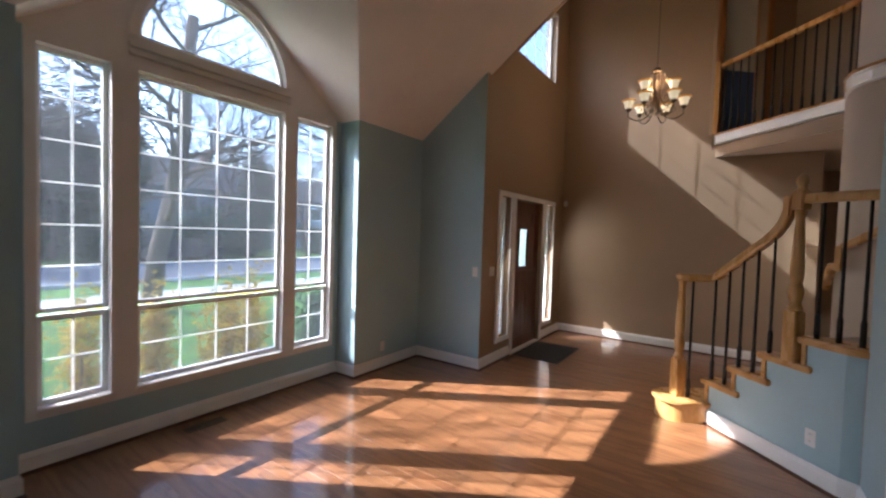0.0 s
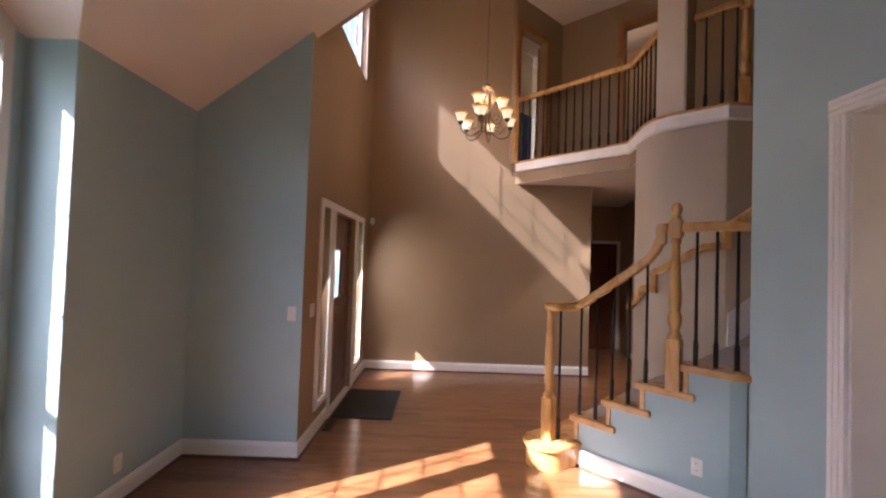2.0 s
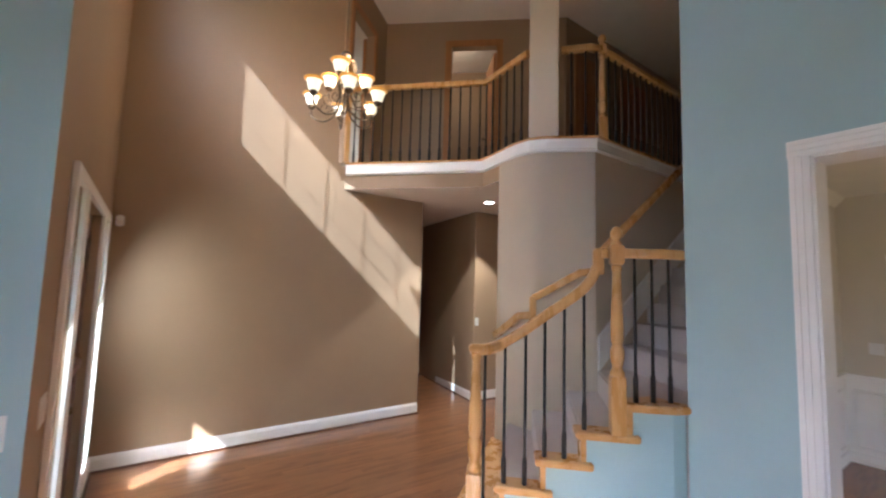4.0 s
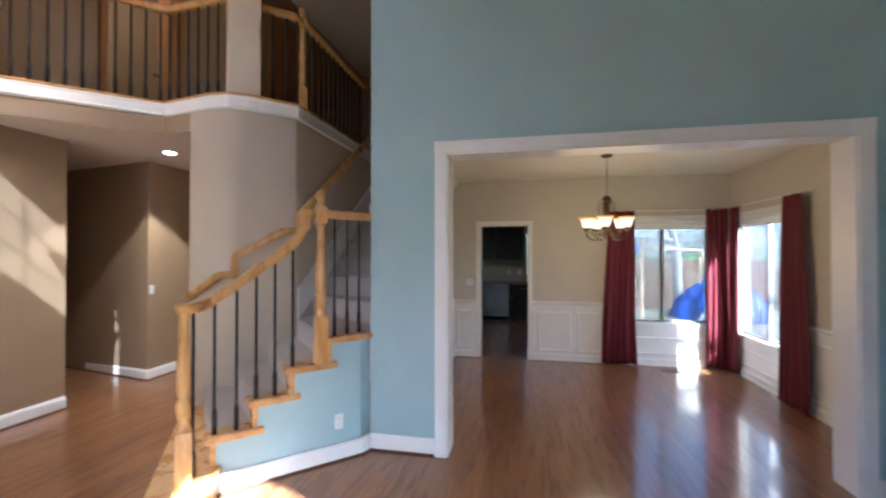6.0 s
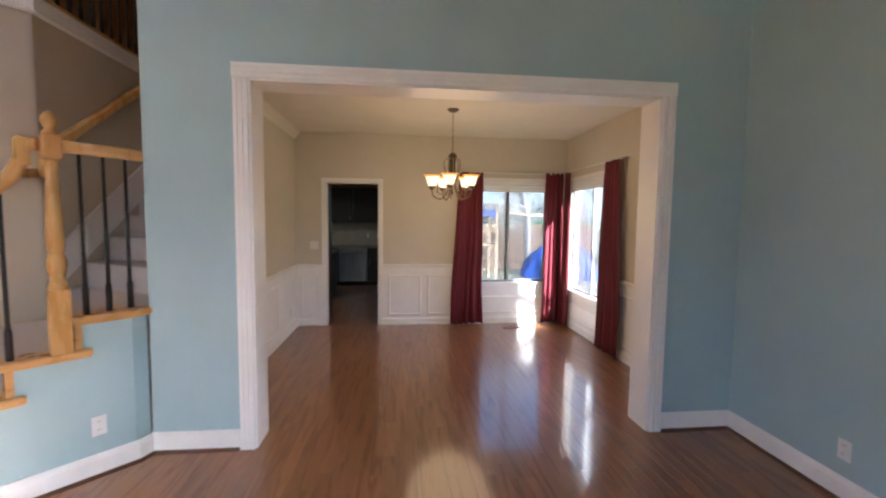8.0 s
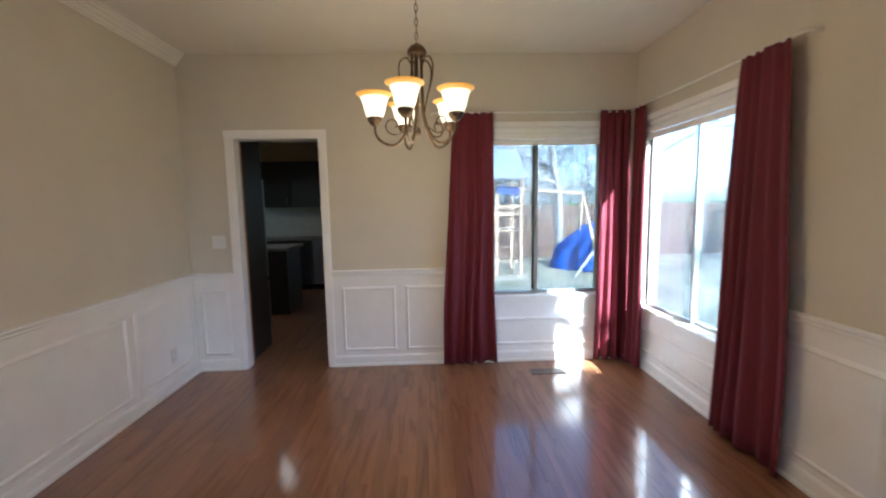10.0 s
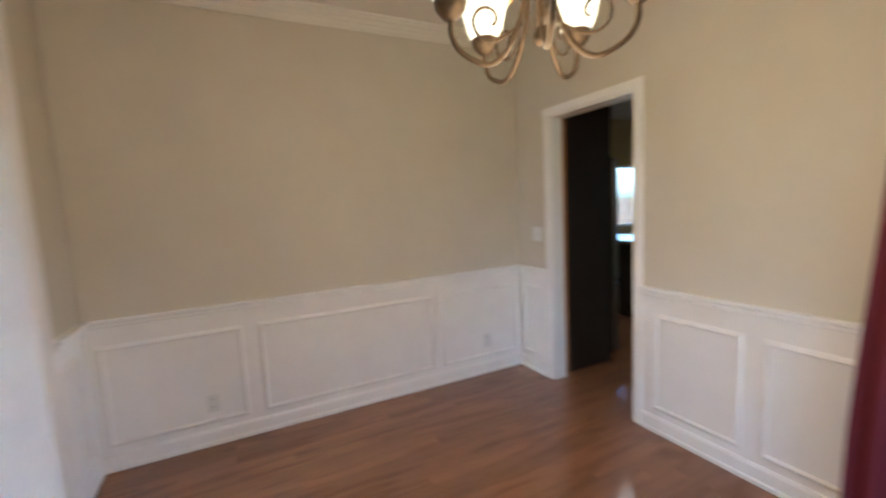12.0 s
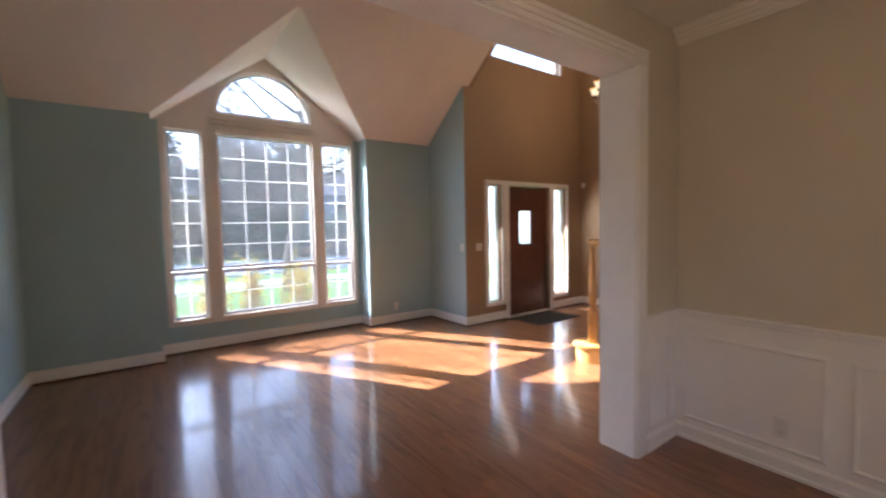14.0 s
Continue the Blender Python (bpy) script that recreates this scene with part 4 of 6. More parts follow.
# upper winders and the straight flight behind the wall
rise = (ZB - 0.95) / 11
nose_pts = [((1.42, 3.765), (1.95, 4.77)), ((1.86, 3.765), (2.22, 4.77)), ((2.25, 3.765), (2.48, 4.77))] + [((2.56 + 0.255 * i, 3.765), (2.72 + 0.255 * i, 4.77)) for i in range(8)]
for i, (p, q) in enumerate(nose_pts):
    z = 0.95 + rise * (i + 1)
    bm = prism([p, (6.6, 3.765), (6.6, 4.75), q] if i == len(nose_pts) - 1 else [p, (p[0] + 0.75, 3.765), (q[0] + 0.75, 4.77), q], z - rise - 0.03, z + 0.012, 0.014)
    sp("carpeted_tread", bm, CARPET)
# wall skirt on the pier side
skirt = []
for (p, q), i in zip(nose_pts[:10], range(10)):
    skirt.append((q[0], 0.95 + rise * (i + 1)))
bm = slab([(1.62, 4.749, 0.95), (skirt[-1][0] + 0.1, 4.749, skirt[-1][1] - 0.1), (skirt[-1][0] + 0.1, 4.749, skirt[-1][1] + 0.22), (1.62, 4.749, 1.26)], (0, -0.018, 0))
sp("skirt_board", bm, WHITE, "white skirt board along the stair wall")

# blue side wall of the stairs, stepped under the tread ends
bm = bmesh.new()
for k in range(1, 5):
    s0 = [-3.045, -2.785, -2.535, -2.255][k - 1] + 0.005
    s1 = [-2.785, -2.535, -2.255, -1.990][k - 1] + 0.005
    pts = [sw(s0, W_FACE), sw(s1, W_FACE), sw(s1, W_FACE + 0.1), sw(s0, W_FACE + 0.1)]
    me_tmp = mesh_of("tmp", prism([p[:2] for p in pts], 0, ZT[k] - 0.03), BLUE)
    bm.from_mesh(me_tmp)
e = sw(-1.985, W_FACE)
bm.from_mesh(mesh_of("tmp", prism([e[:2], (1.089, 3.775), (1.089, 3.86), (1.03, 3.96)], 0, 0.92), BLUE))
setting("wall_stair_side", bm, BLUE, "blue-grey stepped side wall of the staircase", "wall")

# oak tread ends, risers and brackets
for k in range(1, 5):
    s0 = [-3.045, -2.785, -2.535, -2.255][k - 1] - 0.035
    s1 = [-2.785, -2.535, -2.255, -1.99][k - 1] + 0.075
    poly = [sw(s0, W_FACE - 0.035)[:2], sw(s1, W_FACE - 0.035)[:2], sw(s1, W_FACE + 0.13)[:2], sw(s0, W_FACE + 0.13)[:2]]
    if k == 4:
        poly = [sw(s0, W_FACE - 0.035)[:2], (1.0, 3.775), (1.145, 3.72), (1.145, 3.79), (1.145, 4.02), sw(s0, W_FACE + 0.13)[:2]]
    sp("tread_end", prism(poly, ZT[k] - 0.03, ZT[k] + 0.004 + 0.012, 0.008), OAKX, "honey oak tread end")
    r0 = s0 + 0.04
    poly = [sw(r0 - 0.006, W_FACE - 0.012)[:2], sw(r0 + 0.028, W_FACE - 0.012)[:2], sw(r0 + 0.028, W_FACE + 0.12)[:2], sw(r0 - 0.006, W_FACE + 0.12)[:2]]
    sp("riser_end", prism(poly, ZT[k - 1] + 0.004, ZT[k] - 0.032, 0.003), OAKX)
# bullnose starting step
cx, cy = sw(-3.205, 3.235)[:2]
arc = [(cx + 0.19 * math.cos(a), cy + 0.19 * math.sin(a)) for a in [math.radians(-45 - 180 + 10 * i) for i in range(0, 19)]]
poly_top = [(1.20, 5.66)] + arc + [sw(-2.98, W_FACE - 0.02)[:2], sw(-2.98, W_FACE + 0.1)[:2], (1.20, 5.42)]
sp("starting_tread", prism(poly_top, 0.158, 0.192, 0.008), OAKX, "honey oak bullnose starting step")
arc2 = [(cx + 0.16 * math.cos(a), cy + 0.16 * math.sin(a)) for a in [math.radians(-45 - 180 + 10 * i) for i in range(0, 19)]]
poly_low = [(1.20, 5.62)] + arc2 + [sw(-3.0, W_FACE - 0.01)[:2], sw(-3.0, W_FACE + 0.1)[:2], (1.20, 5.44)]
sp("starting_riser", prism(poly_low, 0.001, 0.157), OAK)

NEWEL_TURN = [(0.044, 0.0), (0.044, 0.02), (0.034, 0.035), (0.030, 0.05), (0.036, 0.065), (0.043, 0.10), (0.044, 0.13), (0.037, 0.155), (0.030, 0.165), (0.036, 0.175), (0.036, 0.185), (0.040, 0.20), (0.041, 0.25), (0.036, 0.35), (0.028, 0.50), (0.026, 0.56), (0.034, 0.575), (0.034, 0.59), (0.027, 0.60)]


def newel(at, z0, square, turn_h, top_square, finial, label):
    ob = thing("newel_post", (at[0], at[1], z0), label, "newel post", "newel posts")
    bm = boxed(-0.046, 0.046, -0.046, 0.046, 0, square, 0.006)
    part("square_base", bm, OAK, ob)
    part("turned_shaft", lathe([(r, square + z * turn_h / 0.60) for r, z in NEWEL_TURN], 20), OAK, ob)
    t = square + turn_h
    if top_square:
        part("top_block", boxed(-0.042, 0.042, -0.042, 0.042, t, t + top_square, 0.008), OAK, ob)
        t += top_square
    else:
        part("cap", lathe([(0.03, t), (0.052, t + 0.012), (0.052, t + 0.04), (0.03, t + 0.048)], 20), OAK, ob)
    if finial:
        part("finial", lathe([(0.030, t), (0.038, t + 0.012), (0.02, t + 0.03), (0.030, t + 0.046), (0.039, t + 0.07), (0.034, t + 0.095), (0.018, t + 0.118), (0.004, t + 0.126)], 20), OAK, ob)
    ob.rotation_euler = (0, 0, radians(45))
    return ob


N1, N2 = (0.035, 4.56), (0.765, 4.035)
newel(N1, 0.192, 0.34, 0.725, 0, False, "turned honey oak newel post on the starting step")
newel(N2, ZT[3] + 0.016, 0.36, 0.705, 0.13, True, "turned honey oak newel post with ball finial")
N3 = (1.79, 4.80)
newel(N3, ZB + 0.004, 0.24, 0.64, 0.10, True, "turned honey oak newel post at the stair head")

def baluster(at, z0, z1, kind="stair"):
    h = z1 - z0
    ob = thing("baluster", (at[0], at[1], z0), "slim black iron baluster with a thicker foot", "baluster", "stair balusters" if kind == "stair" else "balcony balusters")
    part("shaft", lathe([(0.0115, 0.15), (0.0105, 0.4 * h), (0.0095, h)], 8), IRON, ob)
    part("foot", lathe([(0.0165, 0.0), (0.0165, 0.15), (0.012, 0.17)], 8), IRON, ob)
    return ob


# hand rail: level at the first newel, climbing, then a gooseneck up to the second
RW = W_FACE + 0.025
HR = [(-0.03, -0.03), (0.03, -0.03), (0.033, -0.005), (0.028, 0.012), (0.033, 0.02), (0.022, 0.032), (0, 0.036), (-0.022, 0.032), (-0.033, 0.02), (-0.028, 0.012), (-0.033, -0.005)]
ZR1, ZR2 = 1.275, 1.915
climb = lambda s: 1.30 + (s + 3.02) * 0.735
path = curve_pts([(N1[0] - 0.03, N1[1] + 0.02, ZR1), (N1[0] + 0.06, N1[1] - 0.02, ZR1), sw(-3.06, RW, 1.285), sw(-2.95, RW, climb(-2.95)), sw(-2.75, RW, climb(-2.75)), sw(-2.56, RW, climb(-2.56)), sw(-2.47, RW, climb(-2.47) + 0.03), sw(-2.425, RW, 1.83)], 6)
rail_ob = thing("stair_handrail", (0, 0, 0), "honey oak hand rail with a gooseneck rise", "handrail")
bm = sweep(path, HR)
part("climbing_rail", bm, OAK, rail_ob)
part("gooseneck", boxed(-0.032, 0.032, -0.036, 0.036, 1.79, ZR2 + 0.035, 0.012), OAK, rail_ob).matrix_local = pose(*sw(-2.42, RW)[:2], 0, 0, 0, -45)
part("level_rail", sweep([sw(-2.40, RW, ZR2), (N2[0] - 0.03, N2[1] + 0.03, ZR2)], HR), OAK, rail_ob)
part("level_rail", sweep([(N2[0] + 0.03, N2[1] - 0.03, ZR2), (1.0, 3.83, ZR2), (1.10, 3.80, ZR2), (1.14, 3.765, ZR2)], HR), OAK, rail_ob)
for s in (-3.02, -2.885):
    baluster(sw(s, RW), ZT[1] + 0.018, climb(s) - 0.025)
for s in (-2.76, -2.635):
    baluster(sw(s, RW), ZT[2] + 0.018, climb(s) - 0.025)
baluster(sw(-2.51, RW), ZT[3] + 0.018, climb(-2.51))
baluster((N1[0] + 0.085, N1[1] + 0.01), 0.194, 1.25)
for f in (0.30, 0.58, 0.86):
    p = Vector((N2[0], N2[1], 0)).lerp(Vector((1.12, 3.82, 0)), f)
    baluster((p.x + 0.01, p.y + 0.01), ZT[4] + 0.018, ZR2 - 0.028)

# wall rail round the pier
wr = thing("wall_handrail", (0, 0, 0), "honey oak wall rail stepping round the pier", "handrail")
part("rail", sweep([(1.13, 5.56, 1.20), (1.125, 5.24, 1.41), (1.15, 5.12, 1.425)], HR), OAK, wr)
part("riser_block", boxed(-0.03, 0.03, -0.033, 0.033, 1.38, 1.60, 0.008), OAK, wr).matrix_local = pose(1.155, 5.10, 0, 0, 0, -45)
part("rail", sweep([(1.16, 5.10, 1.58), (1.45, 4.81, 1.82), (1.54, 4.72, 1.835)], HR), OAK, wr)
part("riser_block", boxed(-0.03, 0.03, -0.033, 0.033, 1.81, 2.02, 0.008), OAK, wr).matrix_local = pose(1.575, 4.695, 0, 0, 0, -20)
part("rail", sweep([(1.58, 4.69, 2.0), (4.0, 4.69, 3.66)], HR), OAK, wr)
for p, n in (((1.19, 5.40, 1.24), (1, 0)), ((1.36, 4.99, 1.62), (0.7, 0.7)), ((2.2, 4.745, 2.34), (0, 1))):
    part("bracket", tube([p, (p[0] + n[0] * 0.03, p[1] + n[1] * 0.03, p[2] - 0.03)], 0.008), BRONZE, wr)

# balcony railing
ZBR = 4.04
brail = thing("balcony_handrail", (0, 0, 0), "honey oak balcony hand rail", "handrail")
E_IN = [(0.18, 7.185), (1.33, 6.01), (1.264, 5.285)]
part("rail", sweep([(x, y, ZBR) for x, y in E_IN], HR), OAK, brail)
part("rail", sweep([(1.48, 5.05, ZBR), (1.66, 4.84, ZBR), (1.78, 4.80, ZBR)], HR), OAK, brail)
part("rail", sweep([(1.81, 4.80, ZBR), (4.0, 4.80, ZBR)], HR), OAK, brail)
part("wall_rosette", boxed(0.10, 0.16, 7.12, 7.168, ZBR - 0.05, ZBR + 0.05, 0.006), OAK, brail)
part("end_post", boxed(0.10, 0.16, 7.12, 7.168, ZB + 0.004, ZBR - 0.05, 0.004), OAK, brail)


def along(p, q, n, first=0.5):
    return [Vector(p).lerp(Vector(q), (i + first) / n) for i in range(n)]


for p in along(E_IN[0] + (0,), E_IN[1] + (0,), 14) + along(E_IN[1] + (0,), E_IN[2] + (0,), 6, 0.2) + along((1.50, 5.03, 0), (1.68, 4.83, 0), 2) + [Vector((1.72, 4.815, 0))] + along((1.84, 4.80, 0), (4.0, 4.80, 0), 18):
    baluster((p.x, p.y), ZB + 0.005, ZBR - 0.028, "balcony")

# upstairs door casings and what shows through
for w, (a, b), nm, top in ((UD1, (0.11, 0.74), "door_2", 2.05), (UD2, (1.262, 1.922), "door_3", 2.12)):
    c = casing("trim_upper_door", "y", 0, -1, a, b, ZB + top, 0.095, 0.018, DOOROAK, "varnished oak door casing upstairs", z0=ZB, fluted=False)
    c.matrix_world = w.matrix_world.copy()
    ob = thing(nm, (0, 0, 0), "varnished oak door standing open upstairs", "door", "", "structure")
    ob.matrix_world = w.matrix_world @ pose(b - 0.02 if nm == "door_3" else b, 0.15, ZB, 0, 0, 100 if nm == "door_3" else 4)
    part("leaf", boxed(0, b - a - 0.03, -0.02, 0.02, 0.01, top - 0.02, 0.003), DOOROAK, ob)
    part("knob", lathe([(0.02, 0), (0.01, 0.02), (0.026, 0.04), (0.026, 0.055), (0.01, 0.065)], 14), BRONZE, ob).matrix_local = pose(b - a - 0.09, 0.02, 0.95, -90, 0, 0)
BEDBLUE = surface("deep_blue_paint", (0.03, 0.075, 0.20), (0.04, 0.09, 0.24), rough=0.6, scale=(3, 3, 3))
ob = setting("wall_bedroom", boxed(-0.3, 1.7, 1.0, 1.1, ZB + 1.35, ZC), GREIGE, "pale wall of the upstairs room", "wall")
ob.matrix_world = UD1.matrix_world.copy()
ob = setting("wall_bedroom_lower", boxed(-0.3, 1.7, 1.0, 1.1, ZB, ZB + 1.349), BEDBLUE, "deep blue lower wall of the upstairs room", "wall")
ob.matrix_world = UD1.matrix_world.copy()
ob = setting("wall_room_back", boxed(-0.1, 2.6, 1.5, 1.6, ZB, ZC), TAN, "tan wall of the second upstairs room", "wall")
ob.matrix_world = UD2.matrix_world.copy()

# hall end door
ob = thing("door_4", (0, 0, 0), "dark wooden door at the end of the hall", "door", "", "structure")
part("leaf", boxed(1.85, 2.5, 9.17, 9.199, 0.005, 2.05, 0.003), DOORWOOD, ob)
casing("trim_hall_door", "y", 9.2, -1, 1.85, 2.5, 2.05, 0.06, 0.018, WHITE, "white casing of the hall door", fluted=False)

# ---- chandeliers ----


def shade_parts(ob, at, r):
    """A lit glass bell with an amber rim on a bronze cup."""
    x, y, z = at
    def bell(*profile):
        return lathe([(r * a, r * b) for a, b in profile], 24, (x, y, z))

    sh = part("glass_shade", bell((0.30, 0.0), (0.44, 0.10), (0.55, 0.35), (0.62, 0.65), (0.69, 0.92), (0.78, 1.12), (0.74, 1.12), (0.65, 0.92), (0.58, 0.65), (0.50, 0.35), (0.38, 0.12), (0.10, 0.03)), SHADE, ob, "glowing frosted glass bell shade")
    part("amber_rim", bell((0.785, 1.125), (0.89, 1.22), (1.00, 1.28), (0.99, 1.33), (0.87, 1.27), (0.74, 1.15)), SHADE_RIM, sh, "amber glass rim")
    part("bulb", bell((0.08, 0.25), (0.22, 0.50), (0.24, 0.70), (0.13, 0.92), (0.02, 0.96)), BULB, sh, "lit bulb")
    part("cup", bell((0.06, -0.42), (0.20, -0.38), (0.38, -0.16), (0.43, 0.03), (0.40, 0.06)), BRONZE, ob)


def chandelier(at, ztop, zceil, tiers, r_shade, label):
    """tiers: (count, radius, shade height below hub, lowest arm point, first angle)."""
    ob = thing("chandelier", (at[0], at[1], zceil), label, "chandelier")
    hub = ztop - zceil
    part("canopy", lathe([(0.002, -0.03), (0.03, -0.03), (0.06, -0.012), (0.066, 0.0)], 20), BRONZE, ob)
    n = int((-hub - 0.06) / 0.034)
    for i in range(n):
        z = -0.03 - 0.034 * i
        ring = [(0.0075 * math.cos(a), 0, z - 0.02 + 0.021 * math.sin(a)) for a in [2 * math.pi * k / 10 for k in range(11)]]
        if i % 2:
            ring = [(0, p[0], p[2]) for p in ring]
        part("chain_link", tube(ring, 0.0022, 5), BRONZE, ob)
    part("hub", lathe([(0.004, hub + 0.03), (0.012, hub + 0.022), (0.03, hub + 0.012), (0.046, hub - 0.006), (0.05, hub - 0.02), (0.046, hub - 0.034), (0.02, hub - 0.04)], 20), BRONZE, ob)
    for count, rad, drop, low, first in tiers:
        for i in range(count):
            a = first + 2 * math.pi * i / count
            c, s = math.cos(a), math.sin(a)

            def P(r, z):
                return (r * c, r * s, hub + z)

            arm = curve_pts([P(0.026, -0.03), P(0.028, -0.35 * low), P(0.036, -0.68 * low), P(0.075, -0.90 * low), P(0.58 * rad, -low), P(0.86 * rad, -0.96 * low), P(0.99 * rad, -0.5 * (low + drop) - 0.01), P(rad, -drop - 0.03)], 6)
            part("arm", tube(arm, 0.0072, 8), BRONZE, ob)
            turns = [(-2.2 + 0.52 * k, 0.052 - 0.0032 * k) for k in range(13)]
            curl = curve_pts([P(0.045, -0.80 * low)] + [P(0.58 * rad + q * math.cos(w), -0.79 * low + q * math.sin(w)) for w, q in turns], 3)
            part("scroll", tube(curl, 0.004, 6), BRONZE, ob)
            ear = curve_pts([P(0.034, -0.15 * low), P(0.05, -0.10 * low), P(0.078, -0.115 * low), P(0.094, -0.19 * low), P(0.088, -0.32 * low), P(0.06, -0.50 * low), P(0.036, -0.68 * low)], 6)
            part("scroll", tube(ear, 0.004, 6), BRONZE, ob)
            shade_parts(ob, P(rad, -drop), r_shade)
    part("centre_rod", tube([(0, 0, hub - 0.03), (0, 0, hub - tiers[0][3] + 0.07)], 0.006), BRONZE, ob)
    part("drop_finial", lathe([(0.002, hub - tiers[0][3] + 0.045), (0.010, hub - tiers[0][3] + 0.055), (0.014, hub - tiers[0][3] + 0.07), (0.006, hub - tiers[0][3] + 0.09)], 10), BRONZE, ob)
    return ob


chandelier((-0.44, 5.82), 3.655, ZC, [(6, 0.300, 0.455, 0.60, 0.26), (3, 0.185, 0.27, 0.45, 4.10)], 0.080, "bronze nine-light chandelier with lit glass bells on a long chain")
chandelier((2.845, 1.60), 2.25, ZDC, [(5, 0.223, 0.35, 0.485, 1.63)], 0.093, "bronze five-light dining chandelier with lit amber-rimmed bells")


def point_lamp(at, watts, r=0.12):
    ob = new("chandelier_light", bpy.data.lights.new("chandelier_light", "POINT"))
    ob.data.energy, ob.data.color, ob.data.shadow_soft_size = watts, (1.0, 0.66, 0.34), r
    ob.location = at


point_lamp((-0.44, 5.82, 3.52), 1.9)
point_lamp((2.845, 1.60, 1.70), 0.72, 0.5)

# recessed downlight in the hall soffit
ob = thing("downlight", (1.93, 6.58, ZSOF), "lit recessed downlight with a white ring", "downlight")
part("ring", lathe([(0.06, -0.002), (0.085, -0.006), (0.09, 0.0), (0.058, 0.001)], 24), WHITE, ob)
part("lens", lathe([(0.002, -0.016), (0.035, -0.013), (0.058, -0.004)], 24), DOWNLIGHT, ob, "lit lens")
spot = new("downlight_lamp", bpy.data.lights.new("downlight_lamp", "SPOT"))
spot.data.energy, spot.data.spot_size, spot.data.color, spot.data.shadow_soft_size = 7, radians(100), (1.0, 0.85, 0.65), 0.05
spot.matrix_world = look((1.93, 6.58, ZSOF - 0.02), (1.93, 6.58, 0))

# ---- curtains ----


def curtain(p, q, z0, z1, folds, depth, seed, label, gather=0.82, hold=0.5):
    """A hanging panel from p to q (on the floor plan), narrower at the head, with uneven folds."""
    rnd = random.Random(seed)
    a, b = Vector((*p, 0)), Vector((*q, 0))
    d = (b - a).normalized()
    n = Vector((-d.y, d.x, 0))
    L = (b - a).length
    cols, rows = folds * 10, 24
    ph = [rnd.uniform(-0.5, 0.5) for _ in range(folds + 2)]
    am = [rnd.uniform(0.3, 1.25) for _ in range(folds + 2)]
    bm = bmesh.new()
    grid = []
    for j in range(rows + 1):
        v = j / rows
        line = []
        for i in range(cols + 1):
            u = i / cols
            f = u * folds
            k = int(f)
            mix = f - k
            amp = am[k] * (1 - mix) + am[k + 1] * mix
            wob = ph[k] * (1 - mix) + ph[k + 1] * mix
            spread = gather + (1 - gather) * (v ** 0.7) + 0.10 * math.sin(3.1 * v + seed) * v * (1 - v)
            along_ = hold + (u - hold) * spread + (0.03 * math.sin(4 * v + seed + 7 * u) + 0.02 * math.sin(7 * v + 2 * seed)) * v
            off = depth * (0.28 + 0.72 * v) * (amp * math.sin(2 * math.pi * f + 1.6 * wob * (1 + v)) + 0.5 * math.sin(2.1 * f + seed + 1.3 * v))
            line.append(bm.verts.new(a + d * (along_ * L) + n * off + Vector((0, 0, z1 + (z0 - z1) * v + 0.008 * math.sin(6 * u + seed) * v))))
        grid.append(line)
    for r, s in zip(grid, grid[1:]):
        for i in range(cols):
            bm.faces.new((r[i], r[i + 1], s[i + 1], s[i])).smooth = True
    bmesh.ops.recalc_face_normals(bm, faces=bm.faces)
    ob = tagged(new("curtain", mesh_of("curtain", bm, CURTAIN)), label, "curtain", "dining curtains")
    so = ob.modifiers.new("thickness", "SOLIDIFY")
    so.thickness = 0.004
    return ob


curtain((XB - 0.075, 1.45), (XB - 0.075, 0.97), 0.02, 2.225, 5, 0.028, 3, "burgundy curtain panel drawn beside the garden window", 0.68, 0.92)
curtain((XB - 0.075, 0.065), (XB - 0.075, -0.235), 0.02, 2.235, 4, 0.03, 5, "burgundy curtain panel in the window corner", 0.9)
curtain((XB - 0.11, YS + 0.075), (3.98, YS + 0.075), 0.02, 2.235, 3, 0.03, 8, "burgundy curtain panel in the sunlit corner")
curtain((3.075, YS + 0.08), (2.55, YS + 0.08), 0.02, 2.235, 5, 0.036, 11, "burgundy curtain panel beside the side window", 0.58)
for nm, pts in (("garden", [(XB - 0.07, 1.50, 2.225), (XB - 0.07, YS + 0.08, 2.225)]), ("side", [(XB - 0.08, YS + 0.075, 2.235), (2.58, YS + 0.075, 2.235)])):
    ob = thing("curtain_rod", (0, 0, 0), "thin white curtain rod over the %s window" % nm, "curtain rod")
    part("rod", tube(pts, 0.008), WHITE, ob)
    e = Vector(pts[1 if nm == "side" else 0])
    part("end_bracket", tube([e, e + Vector((0, -0.072, 0) if nm == "side" else (0.068, 0, 0))], 0.007), WHITE, ob)

# ---- small fittings ----


